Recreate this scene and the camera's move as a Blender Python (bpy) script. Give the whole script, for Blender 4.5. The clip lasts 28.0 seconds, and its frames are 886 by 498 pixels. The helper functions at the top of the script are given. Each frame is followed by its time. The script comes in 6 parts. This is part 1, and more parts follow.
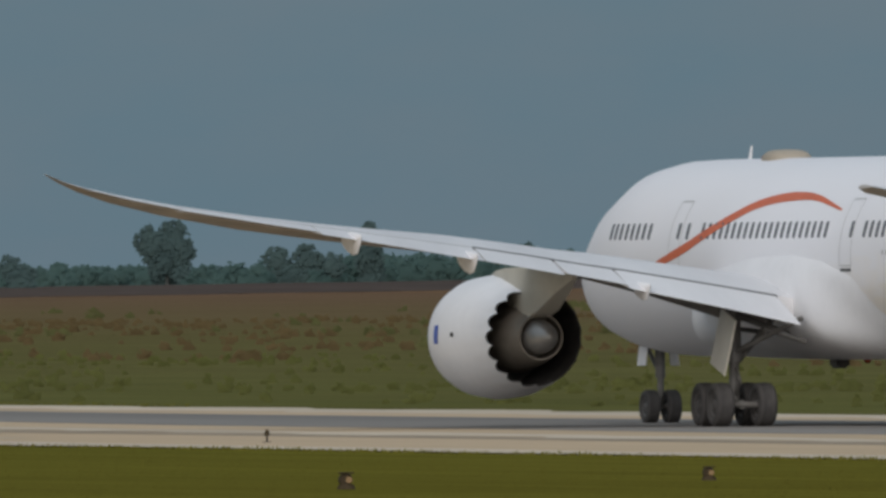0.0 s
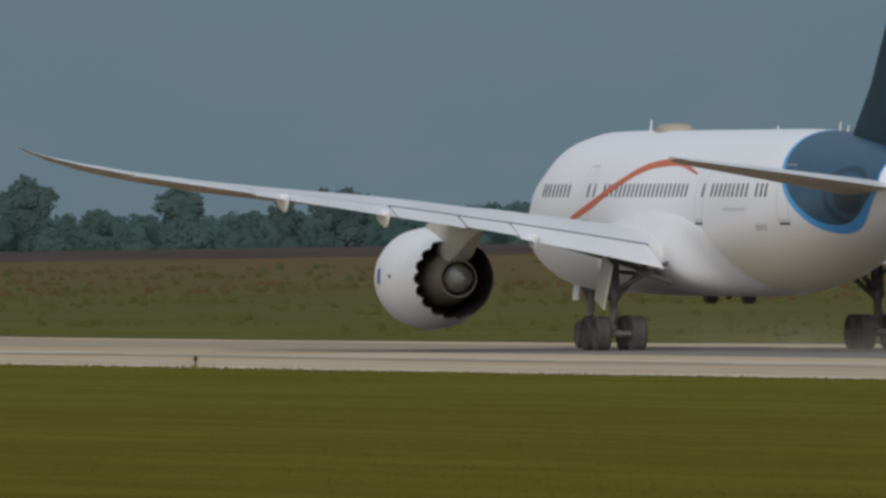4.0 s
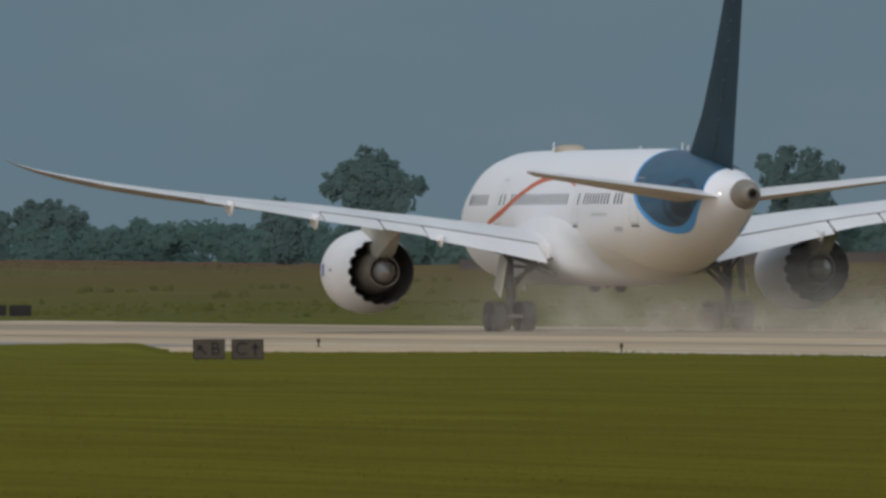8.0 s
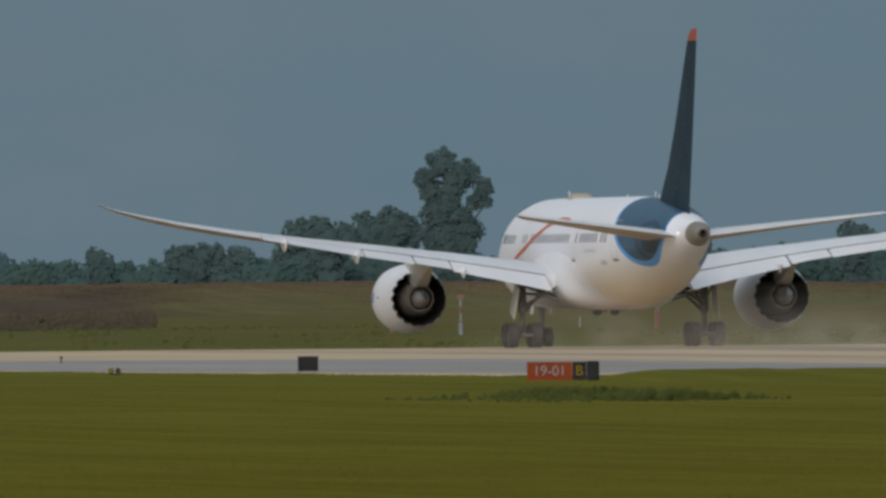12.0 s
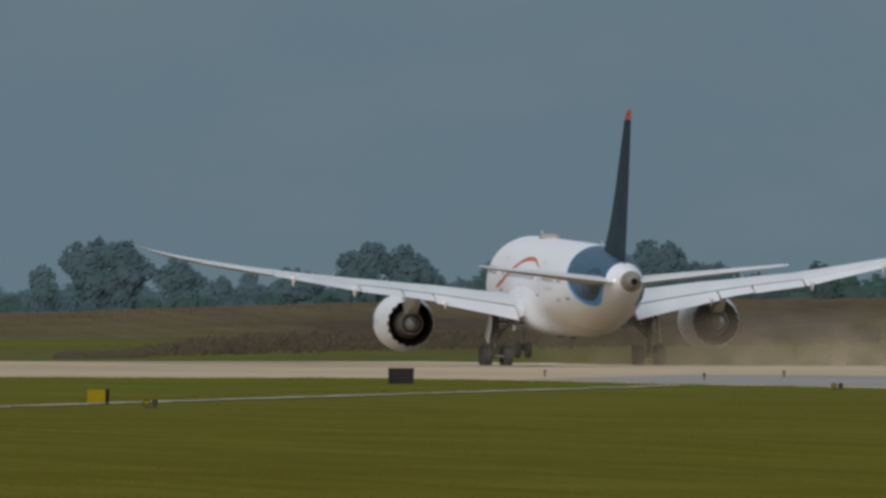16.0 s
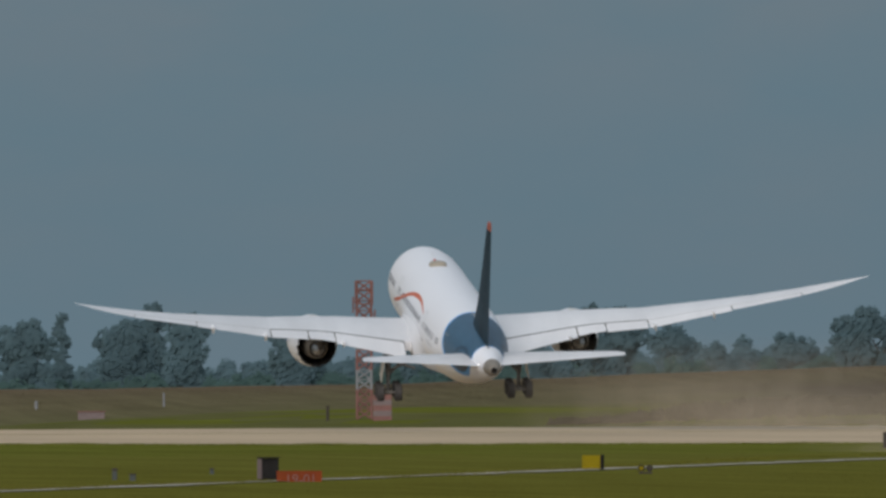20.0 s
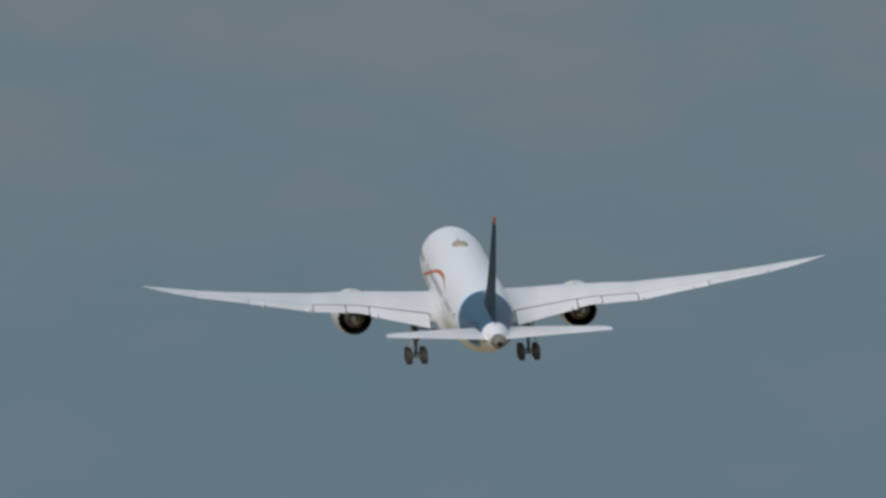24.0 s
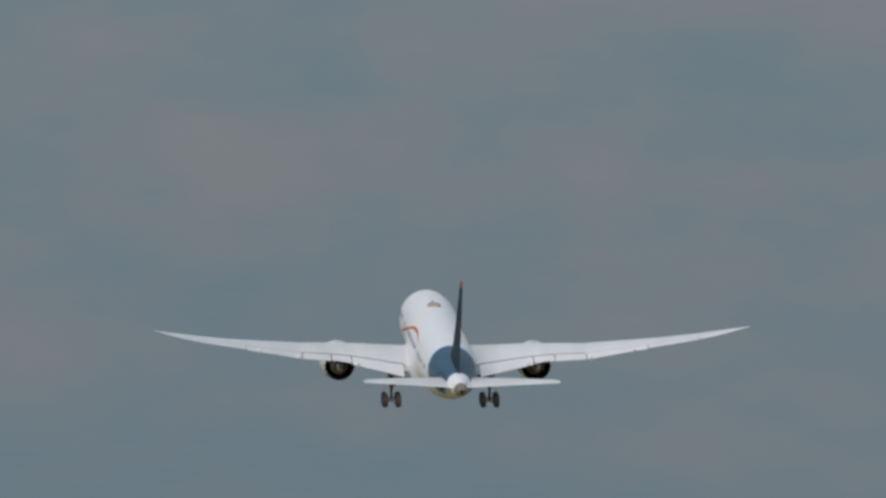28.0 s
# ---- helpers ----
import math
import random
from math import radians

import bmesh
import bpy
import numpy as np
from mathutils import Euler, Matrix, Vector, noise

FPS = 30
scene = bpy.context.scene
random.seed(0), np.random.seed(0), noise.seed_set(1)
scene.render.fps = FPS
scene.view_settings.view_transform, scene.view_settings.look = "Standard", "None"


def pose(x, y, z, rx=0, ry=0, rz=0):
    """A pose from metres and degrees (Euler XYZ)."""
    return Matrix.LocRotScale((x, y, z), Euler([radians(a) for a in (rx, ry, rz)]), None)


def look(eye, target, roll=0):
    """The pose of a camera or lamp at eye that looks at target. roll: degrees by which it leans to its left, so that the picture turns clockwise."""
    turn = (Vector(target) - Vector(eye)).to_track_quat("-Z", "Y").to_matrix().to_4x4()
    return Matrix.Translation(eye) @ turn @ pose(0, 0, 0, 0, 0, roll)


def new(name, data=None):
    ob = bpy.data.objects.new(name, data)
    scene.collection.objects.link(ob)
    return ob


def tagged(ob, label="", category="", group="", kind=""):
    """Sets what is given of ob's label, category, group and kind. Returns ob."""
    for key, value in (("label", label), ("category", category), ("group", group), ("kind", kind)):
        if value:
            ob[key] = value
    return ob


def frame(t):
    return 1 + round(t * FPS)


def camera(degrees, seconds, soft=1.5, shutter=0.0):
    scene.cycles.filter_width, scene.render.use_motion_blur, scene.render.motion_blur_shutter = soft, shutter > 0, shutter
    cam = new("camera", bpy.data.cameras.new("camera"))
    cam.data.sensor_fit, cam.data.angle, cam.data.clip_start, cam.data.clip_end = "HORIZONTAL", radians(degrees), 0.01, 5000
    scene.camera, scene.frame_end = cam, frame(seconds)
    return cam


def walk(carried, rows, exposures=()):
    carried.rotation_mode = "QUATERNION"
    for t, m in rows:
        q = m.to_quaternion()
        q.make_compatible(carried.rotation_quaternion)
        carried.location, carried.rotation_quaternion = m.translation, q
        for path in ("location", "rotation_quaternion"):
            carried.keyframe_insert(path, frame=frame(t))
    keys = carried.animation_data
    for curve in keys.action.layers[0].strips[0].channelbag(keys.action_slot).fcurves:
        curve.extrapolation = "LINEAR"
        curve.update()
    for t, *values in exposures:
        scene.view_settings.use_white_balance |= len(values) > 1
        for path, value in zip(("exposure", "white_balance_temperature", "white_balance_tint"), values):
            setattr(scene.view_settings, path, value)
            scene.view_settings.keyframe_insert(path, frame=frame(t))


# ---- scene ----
# ---------------------------------------------------------------- camera
cam = camera(1.8819, 28.0, soft=3.0)
EYE = 4.398
# seconds, turn to the right from the runway's line, tilt up, lean (degrees)
SWING = (
    (0, 16.8486, 0.0566, -0.263),
    (0.5, 16.4356, 0.0704, -0.330),
    (1, 16.0342, 0.0630, -0.336),
    (1.5, 15.6770, 0.0625, -0.426),
    (2, 15.5723, 0.0628, -0.432),
    (2.5, 15.0975, -0.0150, -0.331),
    (4.5, 13.5878, -0.0357, -0.245),
    (5, 13.2689, -0.0329, -0.253),
    (5.5, 12.8886, -0.0340, -0.222),
    (6, 12.7636, -0.0352, -0.253),
    (6.5, 12.3499, -0.0523, -0.277),
    (7, 12.0252, -0.0548, -0.260),
    (7.5, 11.7948, -0.0480, -0.362),
    (8, 11.4635, -0.0464, -0.420),
    (8.5, 11.2010, -0.0342, -0.438),
    (9, 10.9228, 0.0138, -0.534),
    (9.5, 10.6996, 0.0170, -0.582),
    (10, 10.4402, 0.0139, -0.562),
    (10.5, 10.2971, -0.0064, -0.479),
    (11, 9.8443, -0.0015, -0.487),
    (11.5, 9.5692, 0.0149, -0.496),
    (13.5, 8.9083, 0.0212, -0.544),
    (14, 8.6292, 0.0431, -0.470),
    (14.5, 8.4120, 0.0512, -0.367),
    (15, 8.3673, 0.0750, -0.256),
    (15.5, 8.2514, 0.0599, -0.170),
    (16, 7.8751, 0.0547, 0.083),
    (16.5, 7.6798, 0.0579, -0.142),
    (17, 7.5725, 0.1855, -0.367),
    (17.5, 7.5676, 0.1714, -0.301),
    (18, 7.2695, 0.1567, -0.206),
    (18.5, 6.9456, 0.1767, -0.166),
    (19, 6.8142, 0.1952, -0.167),
    (19.5, 6.8267, 0.1992, -0.170),
    (20, 6.8264, 0.1947, -0.243),
    (20.5, 6.8023, 0.2112, -0.189),
    (21, 6.7953, 0.3150, 0.016),
    (21.5, 6.4662, 0.2916, -0.029),
    (23.5, 6.1859, 0.7493, -0.232),
    (24, 5.8583, 0.7376, -0.225),
    (24.5, 5.6449, 0.9031, -0.146),
    (25, 5.6279, 0.9758, -0.108),
    (25.5, 5.5263, 1.0656, -0.114),
    (26, 5.4247, 1.1502, -0.108),
    (26.5, 5.3964, 1.2530, -0.063),
    (27, 5.2675, 1.3128, -0.034),
    (27.5, 5.2020, 1.4437, -0.041),
    (28, 5.1953, 1.6169, 0.011),
)
walk(cam, [(t, pose(0, 0, EYE, 90 + tilt, 0, -turn) @ pose(0, 0, 0, 0, 0, lean)) for t, turn, tilt, lean in SWING])

# ---------------------------------------------------------------- sky and sun
SUN_HIGH, SUN_ROUND = 26.0, 207.0     # elevation; azimuth, clockwise from +y
world = bpy.data.worlds.new("sky")
scene.world = world
world.use_nodes = True
wn, wl = world.node_tree.nodes, world.node_tree.links
air = wn.new("ShaderNodeTexSky")
air.sky_type, air.sun_disc = "NISHITA", False
air.sun_elevation, air.sun_rotation = radians(SUN_HIGH), radians(SUN_ROUND)
air.air_density, air.dust_density = 1.5, 2.0
cloud_at, cloud_map = wn.new("ShaderNodeTexCoord"), wn.new("ShaderNodeMapping")
cloud_map.inputs["Scale"].default_value = (95, 95, 230)
cloud, cloud_ramp, cloud_mix, cover = wn.new("ShaderNodeTexNoise"), wn.new("ShaderNodeMapRange"), wn.new("ShaderNodeMix"), wn.new("ShaderNodeMix")
cloud.inputs["Scale"].default_value, cloud.inputs["Detail"].default_value, cloud.inputs["Roughness"].default_value = 1.0, 6, 0.55
cloud_ramp.inputs["From Min"].default_value, cloud_ramp.inputs["From Max"].default_value = 0.33, 0.67
cloud_ramp.inputs["To Min"].default_value = 0.30
cloud_mix.data_type = cover.data_type = "RGBA"
cloud_mix.inputs["A"].default_value, cloud_mix.inputs["B"].default_value = (0.113, 0.190, 0.243, 1), (0.184, 0.204, 0.230, 1)
wl.new(cloud_at.outputs["Generated"], cloud_map.inputs["Vector"]), wl.new(cloud_map.outputs[0], cloud.inputs["Vector"])
wl.new(cloud.outputs["Fac"], cloud_ramp.inputs["Value"])
# the deck thickens and greys upward from the horizon
split, rise, thick = wn.new("ShaderNodeSeparateXYZ"), wn.new("ShaderNodeMapRange"), wn.new("ShaderNodeMath")
rise.inputs["From Min"].default_value, rise.inputs["From Max"].default_value = 0.009, 0.031
rise.inputs["To Min"].default_value, rise.inputs["To Max"].default_value = 0.28, 1.15
thick.operation, thick.use_clamp = "MULTIPLY", True
wl.new(cloud_at.outputs["Generated"], split.inputs[0]), wl.new(split.outputs["Z"], rise.inputs["Value"])
wl.new(cloud_ramp.outputs[0], thick.inputs[0]), wl.new(rise.outputs[0], thick.inputs[1]), wl.new(thick.outputs[0], cloud_mix.inputs["Factor"])
dim = wn.new("ShaderNodeVectorMath")
dim.operation = "SCALE"
dim.inputs["Scale"].default_value = 0.06
wl.new(air.outputs[0], dim.inputs[0])
# the overcast deck hides the clear sky but for a little of it
cover.inputs["Factor"].default_value = 0.92
wl.new(dim.outputs[0], cover.inputs["A"]), wl.new(cloud_mix.outputs["Result"], cover.inputs["B"])
wl.new(cover.outputs["Result"], wn["Background"].inputs["Color"])
# an overcast sky is brightest overhead
zenith = wn.new("ShaderNodeMapRange")
zenith.inputs["From Min"].default_value, zenith.inputs["From Max"].default_value = 0.03, 1.0
zenith.inputs["To Min"].default_value, zenith.inputs["To Max"].default_value = 1.0, 2.6
wl.new(split.outputs["Z"], zenith.inputs["Value"]), wl.new(zenith.outputs[0], wn["Background"].inputs["Strength"])

sun = new("sun", bpy.data.lights.new("sun", "SUN"))
sun.data.energy, sun.data.angle, sun.data.color = 2.1, radians(55), (1.0, 0.955, 0.92)
sun.matrix_world = look((0, 0, 0), (-math.sin(radians(SUN_ROUND)) * math.cos(radians(SUN_HIGH)), -math.cos(radians(SUN_ROUND)) * math.cos(radians(SUN_HIGH)), -math.sin(radians(SUN_HIGH))))
scene.view_settings.exposure = 0.0


# ---------------------------------------------------------------- materials
def mat(name, color, rough=0.6, metal=0.0, spec=0.5, vary=0.0, scale=1.0, bump=0.0, bump_scale=20.0, stretch=(1, 1, 1), second=None, coat=0.0, detail=4, grain=0.5):
    """A surface with colour variation at two scales, and fine relief."""
    m = bpy.data.materials.new(name)
    m.use_nodes = True
    n, l = m.node_tree.nodes, m.node_tree.links
    b = n["Principled BSDF"]
    b.inputs["Roughness"].default_value = rough
    b.inputs["Metallic"].default_value = metal
    b.inputs["Specular IOR Level"].default_value = spec
    b.inputs["Coat Weight"].default_value = coat
    b.inputs["Base Color"].default_value = (*color, 1)
    if vary or bump:
        co = n.new("ShaderNodeTexCoord")
        mp = n.new("ShaderNodeMapping")
        mp.inputs["Scale"].default_value = stretch
        l.new(co.outputs["Object"], mp.inputs["Vector"])
    if vary:
        big, fine = n.new("ShaderNodeTexNoise"), n.new("ShaderNodeTexNoise")
        big.inputs["Scale"].default_value, fine.inputs["Scale"].default_value = scale, scale * 9
        big.inputs["Detail"].default_value, fine.inputs["Detail"].default_value = detail, 3
        big.inputs["Roughness"].default_value = grain
        add = n.new("ShaderNodeMath")
        add.operation = "MULTIPLY_ADD"
        add.inputs[1].default_value = 0.35
        l.new(mp.outputs[0], big.inputs["Vector"]), l.new(mp.outputs[0], fine.inputs["Vector"])
        l.new(fine.outputs["Fac"], add.inputs[0]), l.new(big.outputs["Fac"], add.inputs[2])
        ramp = n.new("ShaderNodeMapRange")
        ramp.inputs["From Min"].default_value, ramp.inputs["From Max"].default_value = 0.45, 0.95
        l.new(add.outputs[0], ramp.inputs["Value"])
        mix = n.new("ShaderNodeMix")
        mix.data_type = "RGBA"
        dark = second or tuple(c * (1 - vary) for c in color)
        lite = tuple(min(1, c * (1 + vary)) for c in color)
        mix.inputs["A"].default_value, mix.inputs["B"].default_value = (*dark, 1), (*lite, 1)
        l.new(ramp.outputs[0], mix.inputs["Factor"]), l.new(mix.outputs["Result"], b.inputs["Base Color"])
    if bump:
        tex, bm = n.new("ShaderNodeTexNoise"), n.new("ShaderNodeBump")
        tex.inputs["Scale"].default_value, bm.inputs["Strength"].default_value = bump_scale, bump
        l.new(mp.outputs[0], tex.inputs["Vector"]), l.new(tex.outputs["Fac"], bm.inputs["Height"]), l.new(bm.outputs[0], b.inputs["Normal"])
    return m


WHITE = mat("white_paint", (0.79, 0.78, 0.79), 0.42, spec=0.35, vary=0.06, scale=0.35, coat=0.05)
WING = mat("wing_paint", (0.70, 0.69, 0.70), 0.42, vary=0.07, scale=0.5, stretch=(1, 0.25, 1))
GREY = mat("grey_paint", (0.42, 0.42, 0.41), 0.45, vary=0.1, scale=0.8)
# grey underside, darkened and browned in colour for shade and ground bounce
UNDER = mat("shaded_underside_paint", (0.25, 0.205, 0.155), 0.55, vary=0.5, scale=0.8)
PYLON = mat("pylon_paint", (0.55, 0.52, 0.45), 0.4, vary=0.1, scale=0.9)
NAVY = mat("navy_paint", (0.018, 0.038, 0.054), 0.6, spec=0.15, vary=0.25, scale=0.4)
ORANGE = mat("orange_paint", (0.62, 0.13, 0.045), 0.4, vary=0.08, scale=0.8)
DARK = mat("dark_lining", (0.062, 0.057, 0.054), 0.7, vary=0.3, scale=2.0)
GAP = mat("gap_shade", (0.11, 0.11, 0.11), 0.8, vary=0.2, scale=2.0)
TITAN = mat("exhaust_metal", (0.27, 0.235, 0.195), 0.55, metal=0.4, vary=0.2, scale=1.5)
PLUG = mat("plug_metal", (0.42, 0.40, 0.38), 0.38, metal=0.6, vary=0.15, scale=1.5)
STEEL = mat("gear_steel", (0.15, 0.142, 0.132), 0.55, metal=0.2, vary=0.2, scale=3.0)
RUBBER = mat("tyre_rubber", (0.055, 0.051, 0.049), 0.85, vary=0.25, scale=2.5)
GLASS = mat("cabin_glass", (0.13, 0.13, 0.14), 0.2)
# tailplane underside, browned in colour for warm light off the ground
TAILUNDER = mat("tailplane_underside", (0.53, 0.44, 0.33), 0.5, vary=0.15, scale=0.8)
RADOME = mat("radome_tan", (0.35, 0.30, 0.235), 0.6, vary=0.10, scale=1.0)
HUB = mat("wheel_hub", (0.085, 0.080, 0.076), 0.55, vary=0.2, scale=3.0)
HINGE = mat("hinge_paint", (0.05, 0.062, 0.075), 0.5, vary=0.2, scale=3.0)
FINRED = mat("dull_red_paint", (0.36, 0.075, 0.040), 0.45, vary=0.1, scale=0.8)
SIGNRED = mat("sign_red", (0.21, 0.040, 0.008), 0.6, spec=0.15, vary=0.2, scale=1.5)
# red and white of the far masts, dulled in colour for haze
MASTRED = mat("hazed_red", (0.20, 0.085, 0.072), 0.6, vary=0.2, scale=1.0)
MASTWHITE = mat("hazed_white", (0.21, 0.215, 0.225), 0.6, vary=0.2, scale=1.0)
RED = mat("signal_red", (0.42, 0.045, 0.02), 0.5, vary=0.15, scale=1.5)
BLACK = mat("sign_black", (0.026, 0.024, 0.023), 0.7, spec=0.08, vary=0.3, scale=2.0)
YELLOW = mat("sign_yellow", (0.22, 0.165, 0.003), 0.6, spec=0.1, vary=0.1, scale=2.0)
SIGNGREY = mat("sign_grey", (0.066, 0.056, 0.044), 0.7, spec=0.1, vary=0.15, scale=2.0)
LAMPBODY = mat("lamp_body", (0.055, 0.040, 0.022), 0.7, spec=0.1, vary=0.2, scale=4.0)
PINK = mat("faded_pink", (0.17, 0.125, 0.122), 0.6, vary=0.15, scale=1.5)
BLUEBADGE = mat("blue_badge", (0.05, 0.10, 0.40), 0.4, vary=0.05, scale=2.0)
AMBER = mat("amber_lens", (0.20, 0.11, 0.03), 0.3, vary=0.1, scale=4.0)
TRACK = mat("pale_dirt", (0.36, 0.32, 0.25), 0.9, spec=0.1, vary=0.3, scale=0.3)
BARK = mat("bark", (0.075, 0.085, 0.08), 0.9, vary=0.3, scale=2.0)


def leaf_material(name, color, second):
    m = mat(name, color, 0.9, spec=0.1, vary=0.35, scale=0.35, second=second)
    n, l = m.node_tree.nodes, m.node_tree.links
    info, hsv = n.new("ShaderNodeObjectInfo"), n.new("ShaderNodeHueSaturation")
    rng = n.new("ShaderNodeMapRange")
    rng.inputs["To Min"].default_value, rng.inputs["To Max"].default_value = 0.92, 1.08
    l.new(info.outputs["Random"], rng.inputs["Value"]), l.new(rng.outputs[0], hsv.inputs["Value"])
    b = n["Principled BSDF"]
    src = b.inputs["Base Color"].links[0].from_socket
    l.new(src, hsv.inputs["Color"]), l.new(hsv.outputs["Color"], b.inputs["Base Color"])
    thin, both = n.new("ShaderNodeBsdfTranslucent"), n.new("ShaderNodeMixShader")
    both.inputs[0].default_value = 0.55
    l.new(hsv.outputs["Color"], thin.inputs["Color"])
    l.new(b.outputs[0], both.inputs[1]), l.new(thin.outputs[0], both.inputs[2])
    l.new(both.outputs[0], n["Material Output"].inputs["Surface"])
    return m


# leaf colours are paler and bluer to carry the aerial haze, most in the last
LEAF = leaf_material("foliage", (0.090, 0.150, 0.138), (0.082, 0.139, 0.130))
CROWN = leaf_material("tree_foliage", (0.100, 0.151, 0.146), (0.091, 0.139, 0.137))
HAZECROWN = leaf_material("hazed_far_foliage", (0.122, 0.187, 0.209), (0.112, 0.175, 0.197))
SCRUB = leaf_material("dry_scrub", (0.140, 0.116, 0.080), (0.128, 0.107, 0.073))
WEED = leaf_material("weeds", (0.125, 0.145, 0.040), (0.075, 0.092, 0.025))


def livery():
    """White fuselage with the dark-blue tail field, its light-blue border, and grime and ground bounce painted on the
    belly.
    """
    m = bpy.data.materials.new("fuselage_livery")
    m.use_nodes = True
    n, l = m.node_tree.nodes, m.node_tree.links
    b = n["Principled BSDF"]
    b.inputs["Roughness"].default_value, b.inputs["Specular IOR Level"].default_value = 0.40, 0.4
    co, sep = n.new("ShaderNodeTexCoord"), n.new("ShaderNodeSeparateXYZ")
    l.new(co.outputs["Object"], sep.inputs[0])

    def math_node(op, a, c=None):
        q = n.new("ShaderNodeMath")
        q.operation = op
        for k, v in enumerate((a, c)):
            if v is None:
                continue
            if isinstance(v, (int, float)):
                q.inputs[k].default_value = v
            else:
                l.new(v, q.inputs[k])
        return q.outputs[0]

    def field(inset):
        """1 inside the tail field: behind a curved front edge, above a round lower edge, ahead of the white tail."""
        y, z = sep.outputs["Y"], sep.outputs["Z"]
        u = math_node("MAXIMUM", math_node("SUBTRACT", 7.97, z), 0.0)
        front = math_node("SUBTRACT", math_node("SUBTRACT", -2.4 - 1.25 * inset, math_node("MULTIPLY", math_node("POWER", u, 0.5), 6.8)), math_node("MULTIPLY", u, 0.48))
        d = math_node("ADD", y, 19.0)
        low = math_node("ADD", math_node("MULTIPLY", math_node("MULTIPLY", d, d), 0.088), 4.24 + 0.30 * inset)
        above = math_node("MULTIPLY", math_node("LESS_THAN", y, front), math_node("GREATER_THAN", z, low))
        return math_node("MULTIPLY", above, math_node("GREATER_THAN", y, -23.2 + 0.12 * inset))

    def mixed(fac, a, c):
        q = n.new("ShaderNodeMix")
        q.data_type = "RGBA"
        for key, v in (("Factor", fac), ("A", a), ("B", c)):
            if isinstance(v, tuple):
                q.inputs[key].default_value = v
            else:
                l.new(v, q.inputs[key])
        return q.outputs["Result"]

    grime, fine = n.new("ShaderNodeTexNoise"), n.new("ShaderNodeTexNoise")
    grime.inputs["Scale"].default_value, fine.inputs["Scale"].default_value = 0.35, 2.5
    mp = n.new("ShaderNodeMapping")
    mp.inputs["Scale"].default_value = (1, 0.3, 1)
    l.new(co.outputs["Object"], mp.inputs["Vector"]), l.new(mp.outputs[0], grime.inputs["Vector"]), l.new(mp.outputs[0], fine.inputs["Vector"])
    white = mixed(grime.outputs["Fac"], (0.86, 0.85, 0.88, 1), (0.79, 0.78, 0.80, 1))
    # warm ground bounce and streaky grime, both painted into the rear belly's white
    bounce_tint = n.new("ShaderNodeMapRange")
    bounce_tint.inputs["From Min"].default_value, bounce_tint.inputs["From Max"].default_value = 0.25, 1.5
    l.new(math_node("ADD", math_node("MULTIPLY", math_node("SUBTRACT", 5.3, sep.outputs["Z"]), 0.7), math_node("MULTIPLY", math_node("SUBTRACT", fine.outputs["Fac"], 0.5), 1.2)), bounce_tint.inputs["Value"])
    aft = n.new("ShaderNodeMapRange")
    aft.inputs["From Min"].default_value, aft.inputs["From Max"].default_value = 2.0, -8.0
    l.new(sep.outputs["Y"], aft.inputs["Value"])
    white = mixed(math_node("MULTIPLY", bounce_tint.outputs[0], aft.outputs[0]), white, (0.84, 0.755, 0.62, 1))
    blue = mixed(fine.outputs["Fac"], (0.020, 0.066, 0.118, 1), (0.040, 0.110, 0.180, 1))
    # the faint emblem: a dark ring and disc in the field
    ey = math_node("DIVIDE", math_node("ADD", sep.outputs["Y"], 20.6), 2.1)
    ez = math_node("DIVIDE", math_node("SUBTRACT", sep.outputs["Z"], 5.55), 1.1)
    far = math_node("ADD", math_node("MULTIPLY", ey, ey), math_node("MULTIPLY", ez, ez))
    ring = math_node("MULTIPLY", math_node("LESS_THAN", far, 1.0), math_node("GREATER_THAN", far, 0.62))
    disc = math_node("LESS_THAN", far, 0.32)
    blue = mixed(math_node("MULTIPLY", math_node("MAXIMUM", ring, disc), 0.75), blue, (0.010, 0.028, 0.055, 1))
    sky = mixed(field(0.0), white, (0.07, 0.36, 0.78, 1))
    l.new(mixed(field(1.0), sky, blue), b.inputs["Base Color"])
    return m


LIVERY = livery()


# ---------------------------------------------------------------- mesh helpers
def part(name, bm, material, parent, label=""):
    """Links a bmesh as one mesh object under a thing or part."""
    me = bpy.data.meshes.new(name)
    bm.normal_update()
    bm.to_mesh(me)
    bm.free()
    for k in material if isinstance(material, (list, tuple)) else [material]:
        me.materials.append(k)
    ob = new(name, me)
    ob.parent = parent
    return tagged(ob, label)


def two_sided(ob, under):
    """Gives the downward faces a paint of their own, toned for shade and ground bounce."""
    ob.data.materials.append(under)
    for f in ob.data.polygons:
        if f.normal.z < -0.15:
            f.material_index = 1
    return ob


def smooth(ob, angle=40):
    for f in ob.data.polygons:
        f.use_smooth = True
    ob.data.set_sharp_from_angle(angle=radians(angle))
    return ob


def shared(name, me, parent, m):
    """One more object on a mesh that exists."""
    ob = new(name, me)
    ob.parent, ob.matrix_basis = parent, m
    return ob


def loft(rings, closed=True, caps=True):
    """A skin through rings of points, all of one length."""
    bm = bmesh.new()
    vs = [[bm.verts.new(p) for p in r] for r in rings]
    k = len(rings[0])
    for a, b in zip(vs, vs[1:]):
        for i in range(k if closed else k - 1):
            bm.faces.new((a[i], a[(i + 1) % k], b[(i + 1) % k], b[i]))
    if caps and closed:
        bm.faces.new(vs[0][::-1]), bm.faces.new(vs[-1])
    bmesh.ops.recalc_face_normals(bm, faces=bm.faces)
    return bm


